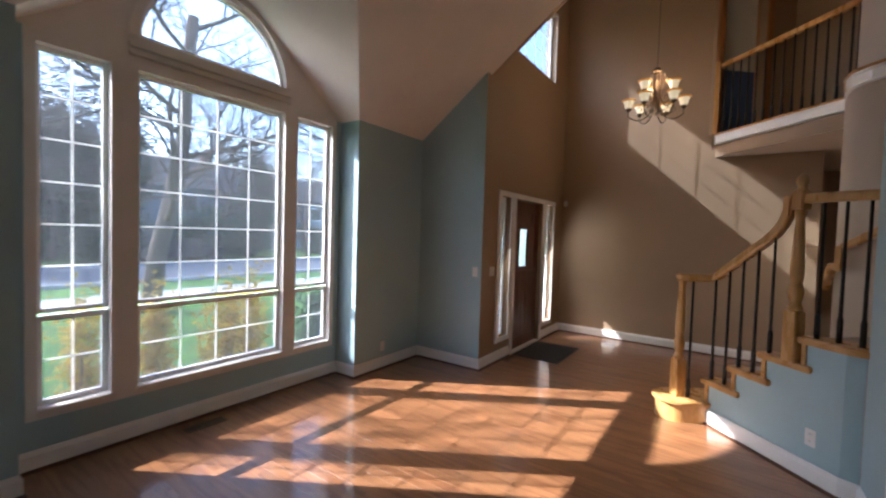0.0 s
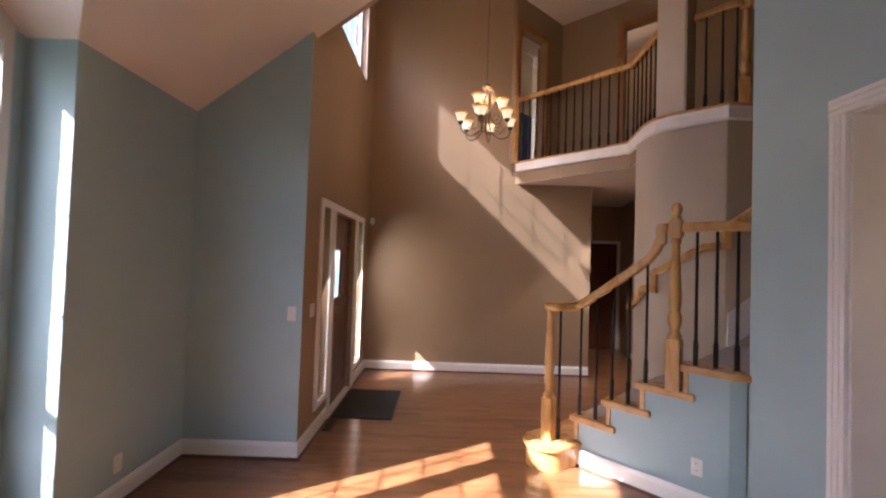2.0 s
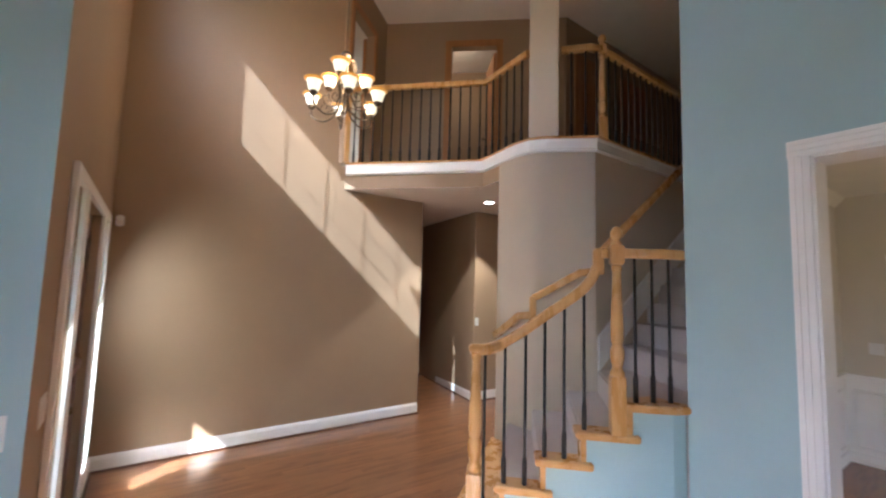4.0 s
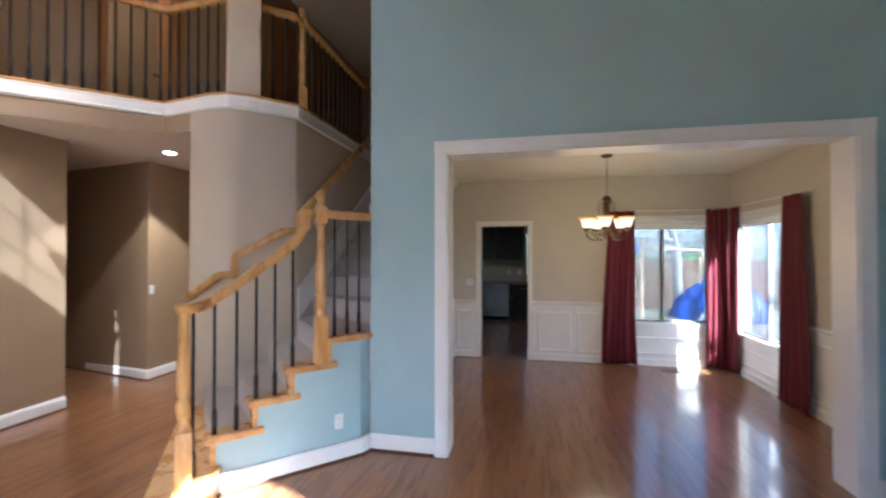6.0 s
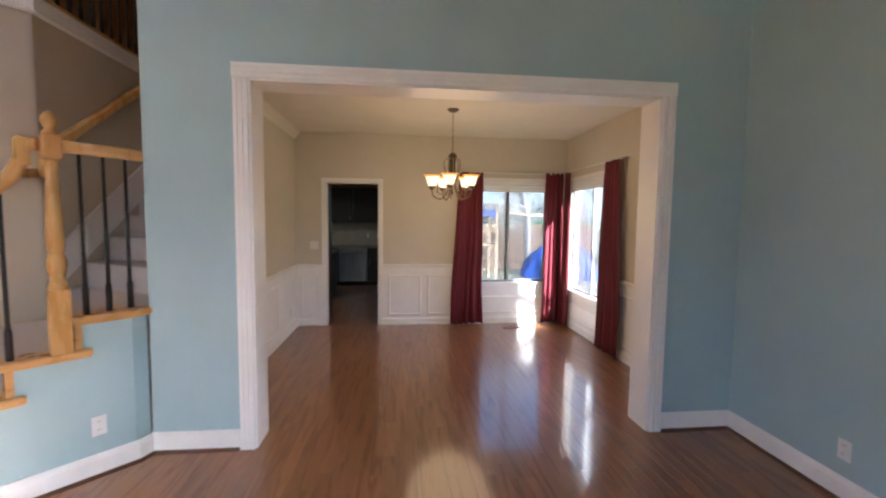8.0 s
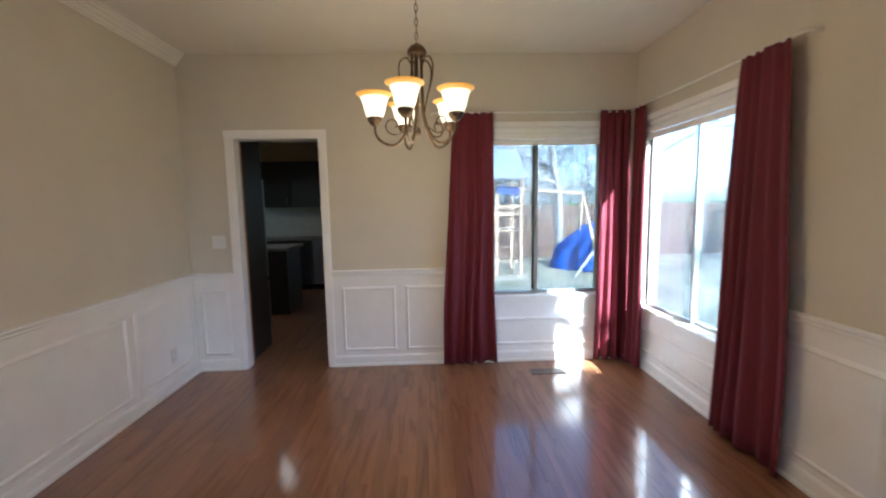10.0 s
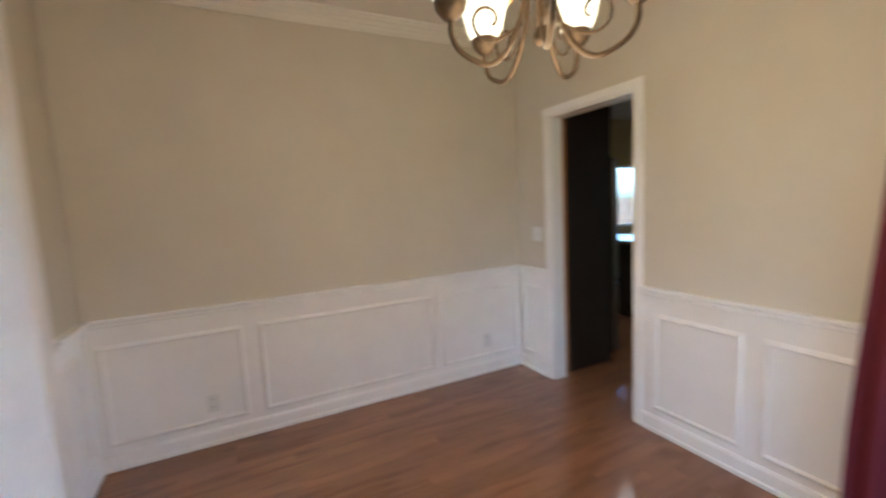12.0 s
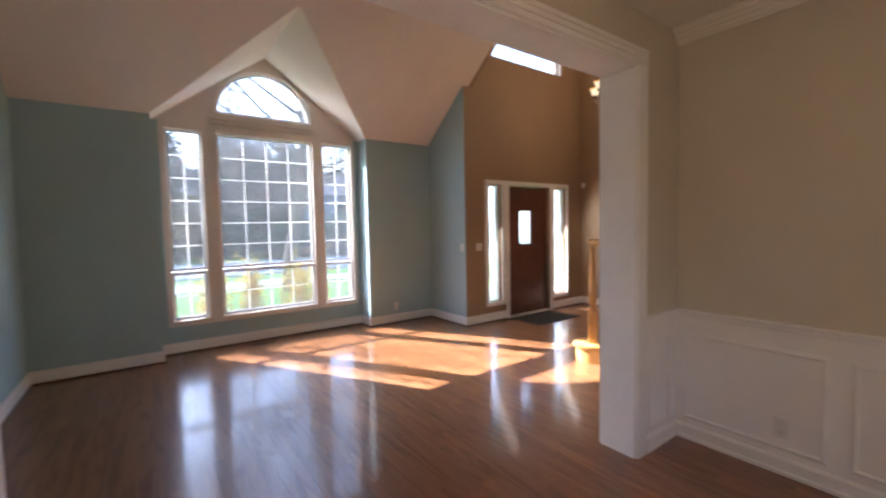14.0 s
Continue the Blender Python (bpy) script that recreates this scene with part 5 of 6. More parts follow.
def plate(name, at, facing, label, category, w=0.07, h=0.115, slots="outlet"):
    """A wall plate; facing: degrees about z of its outward side (0 looks along +x)."""
    ob = thing(name, at, label, category)
    ob.rotation_euler = (0, 0, radians(facing))
    part("cover", boxed(0.0005, 0.006, -w / 2, w / 2, -h / 2, h / 2, 0.002), PLASTIC, ob)
    if slots == "outlet":
        for z in (-0.024, 0.024):
            part("socket", boxed(0.006, 0.0075, -0.016, 0.016, z - 0.014, z + 0.014, 0.003), PLASTIC, ob)
            for y in (-0.006, 0.006):
                part("slot", boxed(0.0075, 0.0079, y - 0.0012, y + 0.0012, z - 0.003, z + 0.006), SLOT, ob)
    else:
        n = max(1, round(w / 0.07) if w > 0.1 else 1)
        for i in range(n):
            y = (i - (n - 1) / 2) * 0.046
            part("rocker", boxed(0.006, 0.009, y - 0.015, y + 0.015, -0.032, 0.032, 0.003), PLASTIC, ob)
    return ob


plate("outlet", (XF, 3.80, 0.26), 0, "white wall outlet above the baseboard", "outlet")
plate("outlet", (0.28, YS, 0.29), 90, "white wall outlet above the baseboard", "outlet")
px, py, _ = sw(-2.165, W_FACE)
plate("outlet", (px, py, 0.30), -135, "white outlet on the blue stair wall", "outlet")
plate("outlet", (1.91, YN - 0.011, 0.27), -90, "white outlet in a wainscot panel", "outlet")
plate("outlet", (3.94, YN - 0.011, 0.28), -90, "white outlet in a wainscot panel", "outlet")
plate("light_switch", (-2.08, YL, 1.16), -90, "white light switch on the blue wall", "switch", slots="switch")
plate("light_switch", (XE, 4.72, 1.16), 0, "double light switch beside the front door", "switch", w=0.115, slots="switch")
plate("light_switch", (1.217, 5.53, 1.42), 180, "white light switch on the pier", "switch", slots="switch")
plate("light_switch", (XB, 3.38, 1.16), 180, "white double switch beside the kitchen doorway", "switch", w=0.115, slots="switch")
plate("light_switch", (2.30, 7.219, 1.15), -90, "pale switch in the hall", "switch", slots="switch")
ob = thing("wall_sensor", (XE + 0.06, YT, 2.17), "small white wall sensor high beside the front door", "sensor")
part("body", boxed(-0.03, 0.03, -0.045, -0.0005, -0.05, 0.05, 0.012), PLASTIC, ob)
part("lens", boxed(-0.02, 0.02, -0.05, -0.044, -0.035, 0.0, 0.003), CREAM, ob)


def floor_vent(x0, x1, y0, y1, label):
    ob = thing("floor_vent", (x0, y0, 0), label, "floor vent")
    w, h = x1 - x0, y1 - y0
    part("plate", boxed(0, w, 0, h, 0.0005, 0.003), SLOT, ob)
    for a, b, c, d in ((0, w, 0, 0.012), (0, w, h - 0.012, h), (0, 0.012, 0.012, h - 0.012), (w - 0.012, w, 0.012, h - 0.012)):
        part("rim", boxed(a, b, c, d, 0.003, 0.006), VENT, ob)
    long_y = h > w
    n = int((h if long_y else w) / 0.014)
    for i in range(1, n - 1):
        t = i * 0.014 + 0.004
        b = boxed(0.012, w - 0.012, t, t + 0.006, 0.003, 0.0055) if long_y else boxed(t, t + 0.006, 0.012, h - 0.012, 0.003, 0.0055)
        part("louvre", b, VENT, ob)


floor_vent(3.97, 4.08, 0.40, 0.70, "brown metal floor register below the garden window")
floor_vent(-3.08, -2.98, 1.72, 2.02, "brown metal floor register below the front window")
floor_vent(-1.97, -1.87, 5.02, 5.30, "brown metal floor register beside the front door")
ob = thing("door_mat", (-1.97, 5.32, 0), "charcoal rectangular door mat", "door mat")
part("field", boxed(0.015, 0.615, 0.015, 0.915, 0.001, 0.011, 0.004), MAT, ob)
part("border", prism([(0, 0), (0.63, 0), (0.63, 0.93), (0, 0.93)], 0.0005, 0.006, 0.002), IRON, ob)

# ---- kitchen seen through the doorway ----
KC = 2.6
setting("wall_kitchen", holed("x", 8.45, 8.6, 1.4, 5.44, 0, KC, [(1.72, 2.54, 1.08, 2.12), (4.70, 5.2, 1.0, 1.95)]), KITCHEN, "mustard tan kitchen wall", "wall")
setting("wall_kitchen_south", boxed(XB + 0.142, 8.45, 1.4, 1.52, 0, KC), KITCHEN, "mustard tan kitchen side wall", "wall")
bm = holed("y", 5.3, 5.44, XB + 0.142, 8.449, 0, KC, [(7.45, 8.25, 0.95, 1.90)])
setting("wall_kitchen_north", bm, KITCHEN, "mustard tan kitchen wall with a window over the sink", "wall")
setting("wall_kitchen_west", boxed(XB + 0.005, XB + 0.14, 3.761, 5.4, 0, KC), KITCHEN, "mustard tan kitchen wall", "wall")
setting("ceiling_kitchen", boxed(XB + 0.141, 8.6, 1.4, 5.44, KC, KC + 0.1), CEIL, "white kitchen ceiling", "ceiling")
ob = thing("kitchen_ceiling_light", (6.3, 3.9, KC), "lit flush kitchen ceiling light with a white ring", "ceiling light")
part("ring", lathe([(0.13, -0.002), (0.165, -0.012), (0.17, 0.0), (0.128, 0.001)], 24), WHITE, ob)
part("lens", lathe([(0.002, -0.035), (0.08, -0.028), (0.128, -0.006)], 24), SHADE, ob, "lit lens")
kl = new("kitchen_lamp", bpy.data.lights.new("kitchen_lamp", "SPOT"))
kl.data.energy, kl.data.spot_size, kl.data.color, kl.data.shadow_soft_size = 0.5, radians(150), (1.0, 0.88, 0.70), 0.35
kl.matrix_world = look((6.3, 3.9, KC - 0.05), (6.3, 3.9, 0))
ob = thing("window_10", (0, 0, 0), "bright kitchen window", "window", "", "structure")
lights(ob, 8.53, 1.72, 2.54, 1.08, 2.12, "x", GLASS_B, shade=True)
ob = thing("window_11", (0, 0, 0), "narrow bright kitchen window", "window", "", "structure")
lights(ob, 8.53, 4.70, 5.2, 1.0, 1.95, "x", GLASS_B, shade=True)
ob = thing("window_12", (0, 0, 0), "bright kitchen window over the sink", "window", "", "structure")
lights(ob, 5.37, 7.45, 8.25, 0.95, 1.90, "y", GLASS_B, shade=True)
ob = thing("refrigerator", (4.50, 3.27, 0), "black-sided refrigerator with stainless doors", "refrigerator")
part("cabinet", boxed(0, 0.56, 0.012, 0.88, 0.03, 1.76, 0.01), BLACK, ob)
d = part("upper_door", boxed(0.562, 0.625, 0.012, 0.88, 0.70, 1.76, 0.015), STEEL, ob)
part("handle", tube([(0.65, 0.10, 0.95), (0.665, 0.10, 1.0), (0.665, 0.10, 1.5), (0.65, 0.10, 1.55)], 0.012), STEEL, d)
d = part("freezer_drawer", boxed(0.562, 0.625, 0.012, 0.88, 0.05, 0.69, 0.015), STEEL, ob)
part("handle", tube([(0.65, 0.15, 0.62), (0.665, 0.2, 0.62), (0.665, 0.7, 0.62), (0.65, 0.75, 0.62)], 0.012), STEEL, d)
ob = thing("tall_cabinet_panel", (4.46, 3.245, 0), "dark espresso panel enclosing the refrigerator", "cabinet panel")
part("panel", boxed(0, 0.52, 0, 0.024, 0.001, 2.25, 0.002), ESPRESSO, ob)
part("top_cabinet", boxed(0, 0.52, 0.026, 0.92, 1.80, 2.25, 0.003), ESPRESSO, ob)


def base_cabinet(x, y, w, label, along_y=True):
    ob = thing("base_cabinet", (x, y, 0), label, "cabinet", "kitchen base cabinets")
    part("body", boxed(0, 0.58, 0, w, 0.1, 0.87), ESPRESSO, ob)
    part("toe_kick", boxed(0.06, 0.58, 0, w, 0.001, 0.1), BLACK, ob)
    dr = part("drawer", boxed(-0.02, -0.001, 0.01, w - 0.01, 0.70, 0.86, 0.004), ESPRESSO, ob)
    part("handle", tube([(-0.045, w / 2 - 0.06, 0.78), (-0.045, w / 2 + 0.06, 0.78)], 0.005), STEEL, dr)
    dr = part("door", boxed(-0.02, -0.001, 0.01, w - 0.01, 0.11, 0.69, 0.004), ESPRESSO, ob)
    part("handle", tube([(-0.045, w - 0.06, 0.5), (-0.045, w - 0.06, 0.62)], 0.005), STEEL, dr)


for y, w in ((1.6, 0.65), (2.25, 0.67), (3.56, 0.6), (4.16, 0.6)):
    base_cabinet(7.82, y, w, "dark espresso base cabinet with bar pulls")
ob = thing("dishwasher", (7.82, 2.935, 0), "stainless steel dishwasher under the worktop", "dishwasher")
part("front", boxed(-0.025, 0.58, 0.005, 0.605, 0.11, 0.865, 0.006), STEEL, ob)
part("handle", tube([(-0.06, 0.06, 0.78), (-0.06, 0.55, 0.78)], 0.011), STEEL, ob)
part("toe_kick", boxed(0.05, 0.5, 0.0, 0.6, 0.001, 0.1), BLACK, ob)
ob = thing("worktop", (7.78, 1.6, 0.872), "dark speckled granite worktop", "worktop")
part("slab", boxed(0, 0.66, 0, 3.4, 0, 0.035, 0.006), STONE, ob)
setting("trim_backsplash", boxed(8.435, 8.449, 2.58, 4.66, 0.91, 1.45), SPLASH, "beige tiled backsplash", "backsplash")
plate("outlet", (8.434, 2.95, 1.14), 180, "white outlet on the kitchen backsplash", "outlet")
plate("outlet", (8.434, 2.68, 1.14), 180, "white outlet on the kitchen backsplash", "outlet", w=0.115)
for y, w in ((2.58, 0.69), (3.27, 0.69), (3.96, 0.69)):
    ob = thing("wall_cabinet", (8.1, y, 1.45), "dark espresso wall cabinet", "cabinet", "kitchen wall cabinets")
    part("body", boxed(0, 0.34, 0, w - 0.01, 0, 0.80), ESPRESSO, ob)
    d = part("door", boxed(-0.02, -0.001, 0.01, w - 0.02, 0.01, 0.79, 0.004), ESPRESSO, ob)
    part("handle", tube([(-0.045, 0.05, 0.06), (-0.045, 0.05, 0.16)], 0.005), STEEL, d)
ob = thing("kitchen_island", (6.2, 3.45, 0), "dark kitchen island with granite top", "island")
part("body", boxed(0, 0.6, 0, 1.5, 0.001, 0.87, 0.004), ESPRESSO, ob)
part("top", boxed(-0.04, 0.66, -0.04, 1.54, 0.872, 0.91, 0.006), STONE, ob)

ob = thing("ceiling_dome_light", (1.95, 7.62, ZC), "lit flush dome light in the upstairs room", "ceiling light")
part("base_ring", lathe([(0.13, -0.02), (0.14, 0.0)], 24), BRONZE, ob)
part("dome", lathe([(0.004, -0.10), (0.06, -0.09), (0.11, -0.055), (0.128, -0.02)], 24), SHADE, ob, "glowing glass dome")
up_lamp = new("dome_lamp", bpy.data.lights.new("dome_lamp", "POINT"))
up_lamp.data.energy, up_lamp.data.color, up_lamp.data.shadow_soft_size = 0.35, (1.0, 0.74, 0.45), 0.1
up_lamp.location = (1.95, 7.62, ZC - 0.25)
ob = thing("smoke_detector", (2.35, 4.9, ZC), "small white smoke detector on the upstairs ceiling", "smoke detector")
part("base", lathe([(0.068, -0.012), (0.07, 0.0)], 20), PLASTIC, ob)
part("cover", lathe([(0.012, -0.038), (0.045, -0.034), (0.06, -0.022), (0.064, -0.0125)], 20), PLASTIC, ob)
# brown doors along the upstairs hall
for n, x in ((5, 3.15), (6, 4.35)):
    ob = thing("door_%d" % n, (x, 6.149, ZB), "closed brown oak door in the upstairs hall", "door", "", "structure")
    part("leaf", boxed(0, 0.76, -0.03, -0.001, 0.01, 2.03, 0.004), DOOROAK, ob)
    for z0, z1 in ((0.2, 0.9), (1.05, 1.85)):
        for a in (0.1, 0.42):
            part("raised_panel", boxed(a, a + 0.24, -0.036, -0.0302, z0, z1, 0.004), DOOROAK, ob)
    part("knob", lathe([(0.02, 0), (0.01, 0.02), (0.026, 0.04), (0.026, 0.055), (0.01, 0.065)], 14), BRONZE, ob).matrix_local = pose(0.69, -0.03, 0.95, 90, 0, 0)
# ---- outdoors, front ----
GZ = -0.5
bm = bmesh.new()
bm.faces.new([bm.verts.new(p) for p in ((-900, -900, GZ), (900, -900, GZ), (900, 900, GZ), (-900, 900, GZ))])
setting("ground", bm, GRASS, "green lawn reaching into the distance", "ground")
setting("pavement", boxed(-14.3, -12.9, -80, 80, GZ - 0.1, GZ + 0.03), CONCRETE, "pale concrete pavement along the street", "pavement")
setting("road", boxed(-24.0, -16.9, -120, 120, GZ - 0.1, GZ + 0.012), ASPHALT, "grey asphalt street with shadows of bare trees", "road")
for x in (-16.9, -24.2):
    setting("kerb", boxed(x, x + 0.2, -120, 120, GZ - 0.1, GZ + 0.13, 0.02), CONCRETE, "concrete kerb", "kerb")
setting("yard", boxed(4.9, 22, -16, 14, GZ - 0.1, GZ + 0.02), DIRT, "pale sunlit bare ground of the back garden", "ground")


def tree_mesh(seed, height, r0, levels=4, spread=0.75, split=0.35):
    """A bare tree: a tapered trunk, and all limbs and twigs as a second mesh."""
    rnd = random.Random(seed)
    trunk, limbs = bmesh.new(), bmesh.new()

    def grow(bm_, p, d, length, r, level):
        segs = 5 if level < 3 else 3
        pts, q, dd = [p.copy()], p.copy(), d.copy()
        for _ in range(segs):
            dd = (dd + Vector((rnd.gauss(0, 0.13), rnd.gauss(0, 0.13), rnd.gauss(0.03, 0.08)))).normalized()
            q = q + dd * (length / segs)
            pts.append(q.copy())
        tube(pts, r, 8 if level == 0 else (5 if level < 3 else 3), bm_, r * (0.55 if level == 0 else 0.3))
        if level >= levels:
            return
        n = (10, 8, 7, 5, 4)[level]
        for i in range(n):
            t = split + (1 - split) * (i + rnd.random()) / n if level == 0 else 0.2 + 0.8 * (i + rnd.random()) / n
            k = min(int(t * segs), segs - 1)
            o = pts[k].lerp(pts[k + 1], t * segs - k)
            ax = (pts[k + 1] - pts[k]).normalized()
            side = ax.orthogonal().normalized()
            side.rotate(Matrix.Rotation(rnd.uniform(0, 6.283), 3, ax))
            nd = (ax * (1 - spread * 0.55) + side * spread).normalized()
            grow(limbs, o, nd, length * rnd.uniform(0.42, 0.68) * (1 if level else 0.9), r * (0.5 if level else 0.42) * (1.1 - 0.5 * t), level + 1)

    grow(trunk, Vector((0, 0, -0.1)), Vector((0.03, 0.02, 1)), height * 0.62, r0, 0)
    return trunk, limbs


def bare_tree(at, seed, height, r0, label, bark, levels=4, turn=0.0, split=0.35, spread=0.75):
    ob = thing("tree", (at[0], at[1], GZ), label, "tree", "bare trees")
    ob.rotation_euler = (0, 0, turn)
    t, l = tree_mesh(seed, height, r0, levels, spread, split)
    part("trunk", t, bark, ob)
    part("crown", l, bark, ob)
    return ob


bare_tree((-11.0, 4.35), 4, 11.5, 0.22, "large bare deciduous tree on the front lawn", BARK, 5, 0, 0.26, 0.85)
big = bare_tree((-27, 14), 4, 11.5, 0.21, "bare deciduous street tree", BARK, 4, 1.0)
# (-15.5, -7.5), (-12.6, -4.4), (-4.1, -6.7) stand out of view, added to dapple the sun
for x, y, turn in ((-29, -3, 2.2), (-34, 26, 3.1), (-15.5, -7.5, 4.0), (-30, 6.5, 5.2), (-15.6, 14, 0.4), (-38, -14, 0.9), (-12.6, -4.4, 2.8), (-4.1, -6.7, 0.6), (-26, 3.5, 0.2), (-33, 11, 3.9), (-27, 21, 2.0)):
    c = copy_thing(big, pose(x, y, GZ, 0, 0, math.degrees(turn)))
    if (x, y) in ((-4.1, -6.7), (-12.6, -4.4)):
        c.scale = (1.35, 1.35, 1.35)


def leafy(at, size, count, leaf, material, seed, label, category="shrub", group="", clumps=14, stems=True):
    """A shrub: stems, and a crown of many small leaves gathered in uneven clumps."""
    rnd = random.Random(seed)
    ob = thing(category, (at[0], at[1], GZ), label, category, group)
    bm = bmesh.new()
    cl = [(Vector((rnd.gauss(0, 0.34) * size[0], rnd.gauss(0, 0.34) * size[1], rnd.uniform(0.15, 0.95) * size[2])), rnd.uniform(0.16, 0.34)) for _ in range(clumps)]
    for _ in range(count):
        c, r = rnd.choice(cl)
        p = c + Vector((rnd.gauss(0, r * size[0]), rnd.gauss(0, r * size[1]), rnd.gauss(0, r * size[2] * 0.6)))
        if p.z < 0.02:
            continue
        d = Vector((rnd.gauss(0, 1), rnd.gauss(0, 1), rnd.gauss(0.2, 0.6))).normalized()
        s = d.orthogonal().normalized() * leaf * 0.28
        tip, mid = d * leaf * rnd.uniform(0.7, 1.2), d * leaf * 0.45
        dip = d.cross(s).normalized() * leaf * 0.12
        v = [bm.verts.new(p), bm.verts.new(p + mid + s + dip), bm.verts.new(p + tip), bm.verts.new(p + mid - s + dip)]
        bm.faces.new((v[0], v[1], v[2]))
        bm.faces.new((v[0], v[2], v[3]))
    part("foliage", bm, material, ob)
    if stems:
        bs = bmesh.new()
        for c, r in cl:
            tube([(0.1 * c.x, 0.1 * c.y, -0.05), (0.6 * c.x, 0.6 * c.y, 0.6 * c.z), tuple(c)], 0.012, 5, bs, 0.005)
        part("stems", bs, BARK, ob)
    return ob


nandina = leafy((-4.4, 1.45), (0.20, 0.21, 1.22), 1500, 0.075, GOLDLEAF, 5, "golden yellow leafy shrub below the window", "shrub", "window shrubs", 18)
for x, y, a, k in ((-4.42, 2.02, 70, 1.0), (-4.4, 2.74, 160, 1.02), (-4.5, 3.12, 250, 1.05)):
    copy_thing(nandina, pose(x, y, GZ, 0, 0, a)).scale = (k, k, k)
yew = leafy((-5.2, 4.9), (0.7, 0.7, 1.2), 3000, 0.07, DARKLEAF, 9, "dark green rounded shrub beside the path", "shrub", "dark shrubs")
for x, y, a, k in ((-33, 4, 40, 1), (-35, 6.0, 90, 1), (-34, 9, 10, 1), (-36, 0.5, 200, 1), (-28.5, 17, 70, 1)):
    c = copy_thing(yew, pose(x, y, GZ, 0, 0, a))
    c.scale = (4.5, 4.5, 3.6)
fir = leafy((-27, 1.0), (1.6, 1.6, 7.5), 5200, 0.42, DARKLEAF, 21, "tall dark evergreen across the street", "conifer", "evergreens", 26)
for x, y, a in ((-31, -8, 100), (-36, 22, 30), (-44, 12, 160), (-33, 10.6, 220), (-31, 5.6, 75), (-34, 7.6, 310)):
    copy_thing(fir, pose(x, y, GZ, 0, 0, a))


def house(at, w, d, h, wall, label, turn=0):
    """A neighbouring house: walls, gable roof, garage door and windows facing +x."""
    ob = thing("house", (at[0], at[1], GZ), label, "house", "houses across the street")
    ob.rotation_euler = (0, 0, radians(turn))
    part("wall", boxed(-d / 2, d / 2, -w / 2, w / 2, 0, h), wall, ob)
    e = 0.5
    rf = bmesh.new()
    rh = d * 0.32
    v = [rf.verts.new(p) for p in ((-d / 2 - e, -w / 2 - e, h - 0.1), (d / 2 + e, -w / 2 - e, h - 0.1), (0, -w / 2 - e, h + rh), (-d / 2 - e, w / 2 + e, h - 0.1), (d / 2 + e, w / 2 + e, h - 0.1), (0, w / 2 + e, h + rh))]
    for q in ((0, 1, 2), (3, 5, 4), (0, 2, 5, 3), (1, 4, 5, 2), (0, 3, 4, 1)):
        rf.faces.new([v[i] for i in q])
    bmesh.ops.recalc_face_normals(rf, faces=rf.faces)
    roof = part("roof", rf, ROOF, ob)
    part("chimney", boxed(-0.4, 0.4, w * 0.25, w * 0.25 + 0.8, h + rh * 0.5, h + rh + 0.7), BRICKC, roof)
    x = d / 2
    for y, z, ww, hh in ((-w * 0.32, 1.0, 1.5, 1.3), (w * 0.05, 1.0, 1.2, 1.3), (-w * 0.32, h - 2.0, 1.4, 1.2), (w * 0.05, h - 2.0, 1.2, 1.2), (w * 0.32, h - 2.0, 1.4, 1.2)):
        win = part("window", boxed(x, x + 0.05, y - ww / 2 - 0.1, y + ww / 2 + 0.1, z - 0.1, z + hh + 0.1), WHITE, ob)
        part("pane", boxed(x + 0.051, x + 0.06, y - ww / 2, y + ww / 2, z, z + hh), BLACK, win)
    part("garage_door", boxed(x, x + 0.05, w * 0.18, w * 0.46, 0, 2.3), WHITE, ob)
    part("door", boxed(x, x + 0.05, -w * 0.1, -w * 0.1 + 0.95, 0.1, 2.15), DOORWOOD, ob)
    return ob


for k, (x, y) in enumerate(((-26.5, 8), (-27.5, 12.5), (-29, 16.5), (-26, -1.5), (-30, 24), (-31, 2.0), (-28, -6))):
    c = copy_thing(yew, pose(x, y, GZ, 0, 0, 57 * k))
    c.scale = (3.0 + k % 3, 3.4, 2.0 + 0.7 * (k % 2))

house((-42, 16), 15, 9, 5.4, SIDING, "grey two-storey house across the street")
house((-44, 0), 13, 9, 5.2, BRICKC, "brick two-storey house behind trees")
house((-43, 35), 14, 9, 5.2, SIDING, "grey house further along the street")
house((-42, -19), 14, 9, 5.2, SIDING, "grey house behind bare trees")
c0 = boxed(-0.9, 0.9, -2.2, 2.2, 0.32, 0.85, 0.12, 3)
car = thing("parked_car", (-25.4, 11.0, GZ), "dark grey car parked across the street", "car")
part("body", c0, BLACK, car)
cb = prism([(-0.75, -1.3), (0.75, -1.3), (0.75, 1.1), (-0.75, 1.1)], 0.85, 1.4, 0.18)
part("cabin", cb, BLACK, car)
for x in (-0.8, 0.8):
    for y in (-1.4, 1.4):
        part("wheel", lathe([(0.05, -0.1), (0.3, -0.1), (0.33, -0.06), (0.33, 0.06), (0.3, 0.1), (0.05, 0.1)], 16), IRON, car).matrix_local = pose(x, y, 0.33, 0, 90, 0)

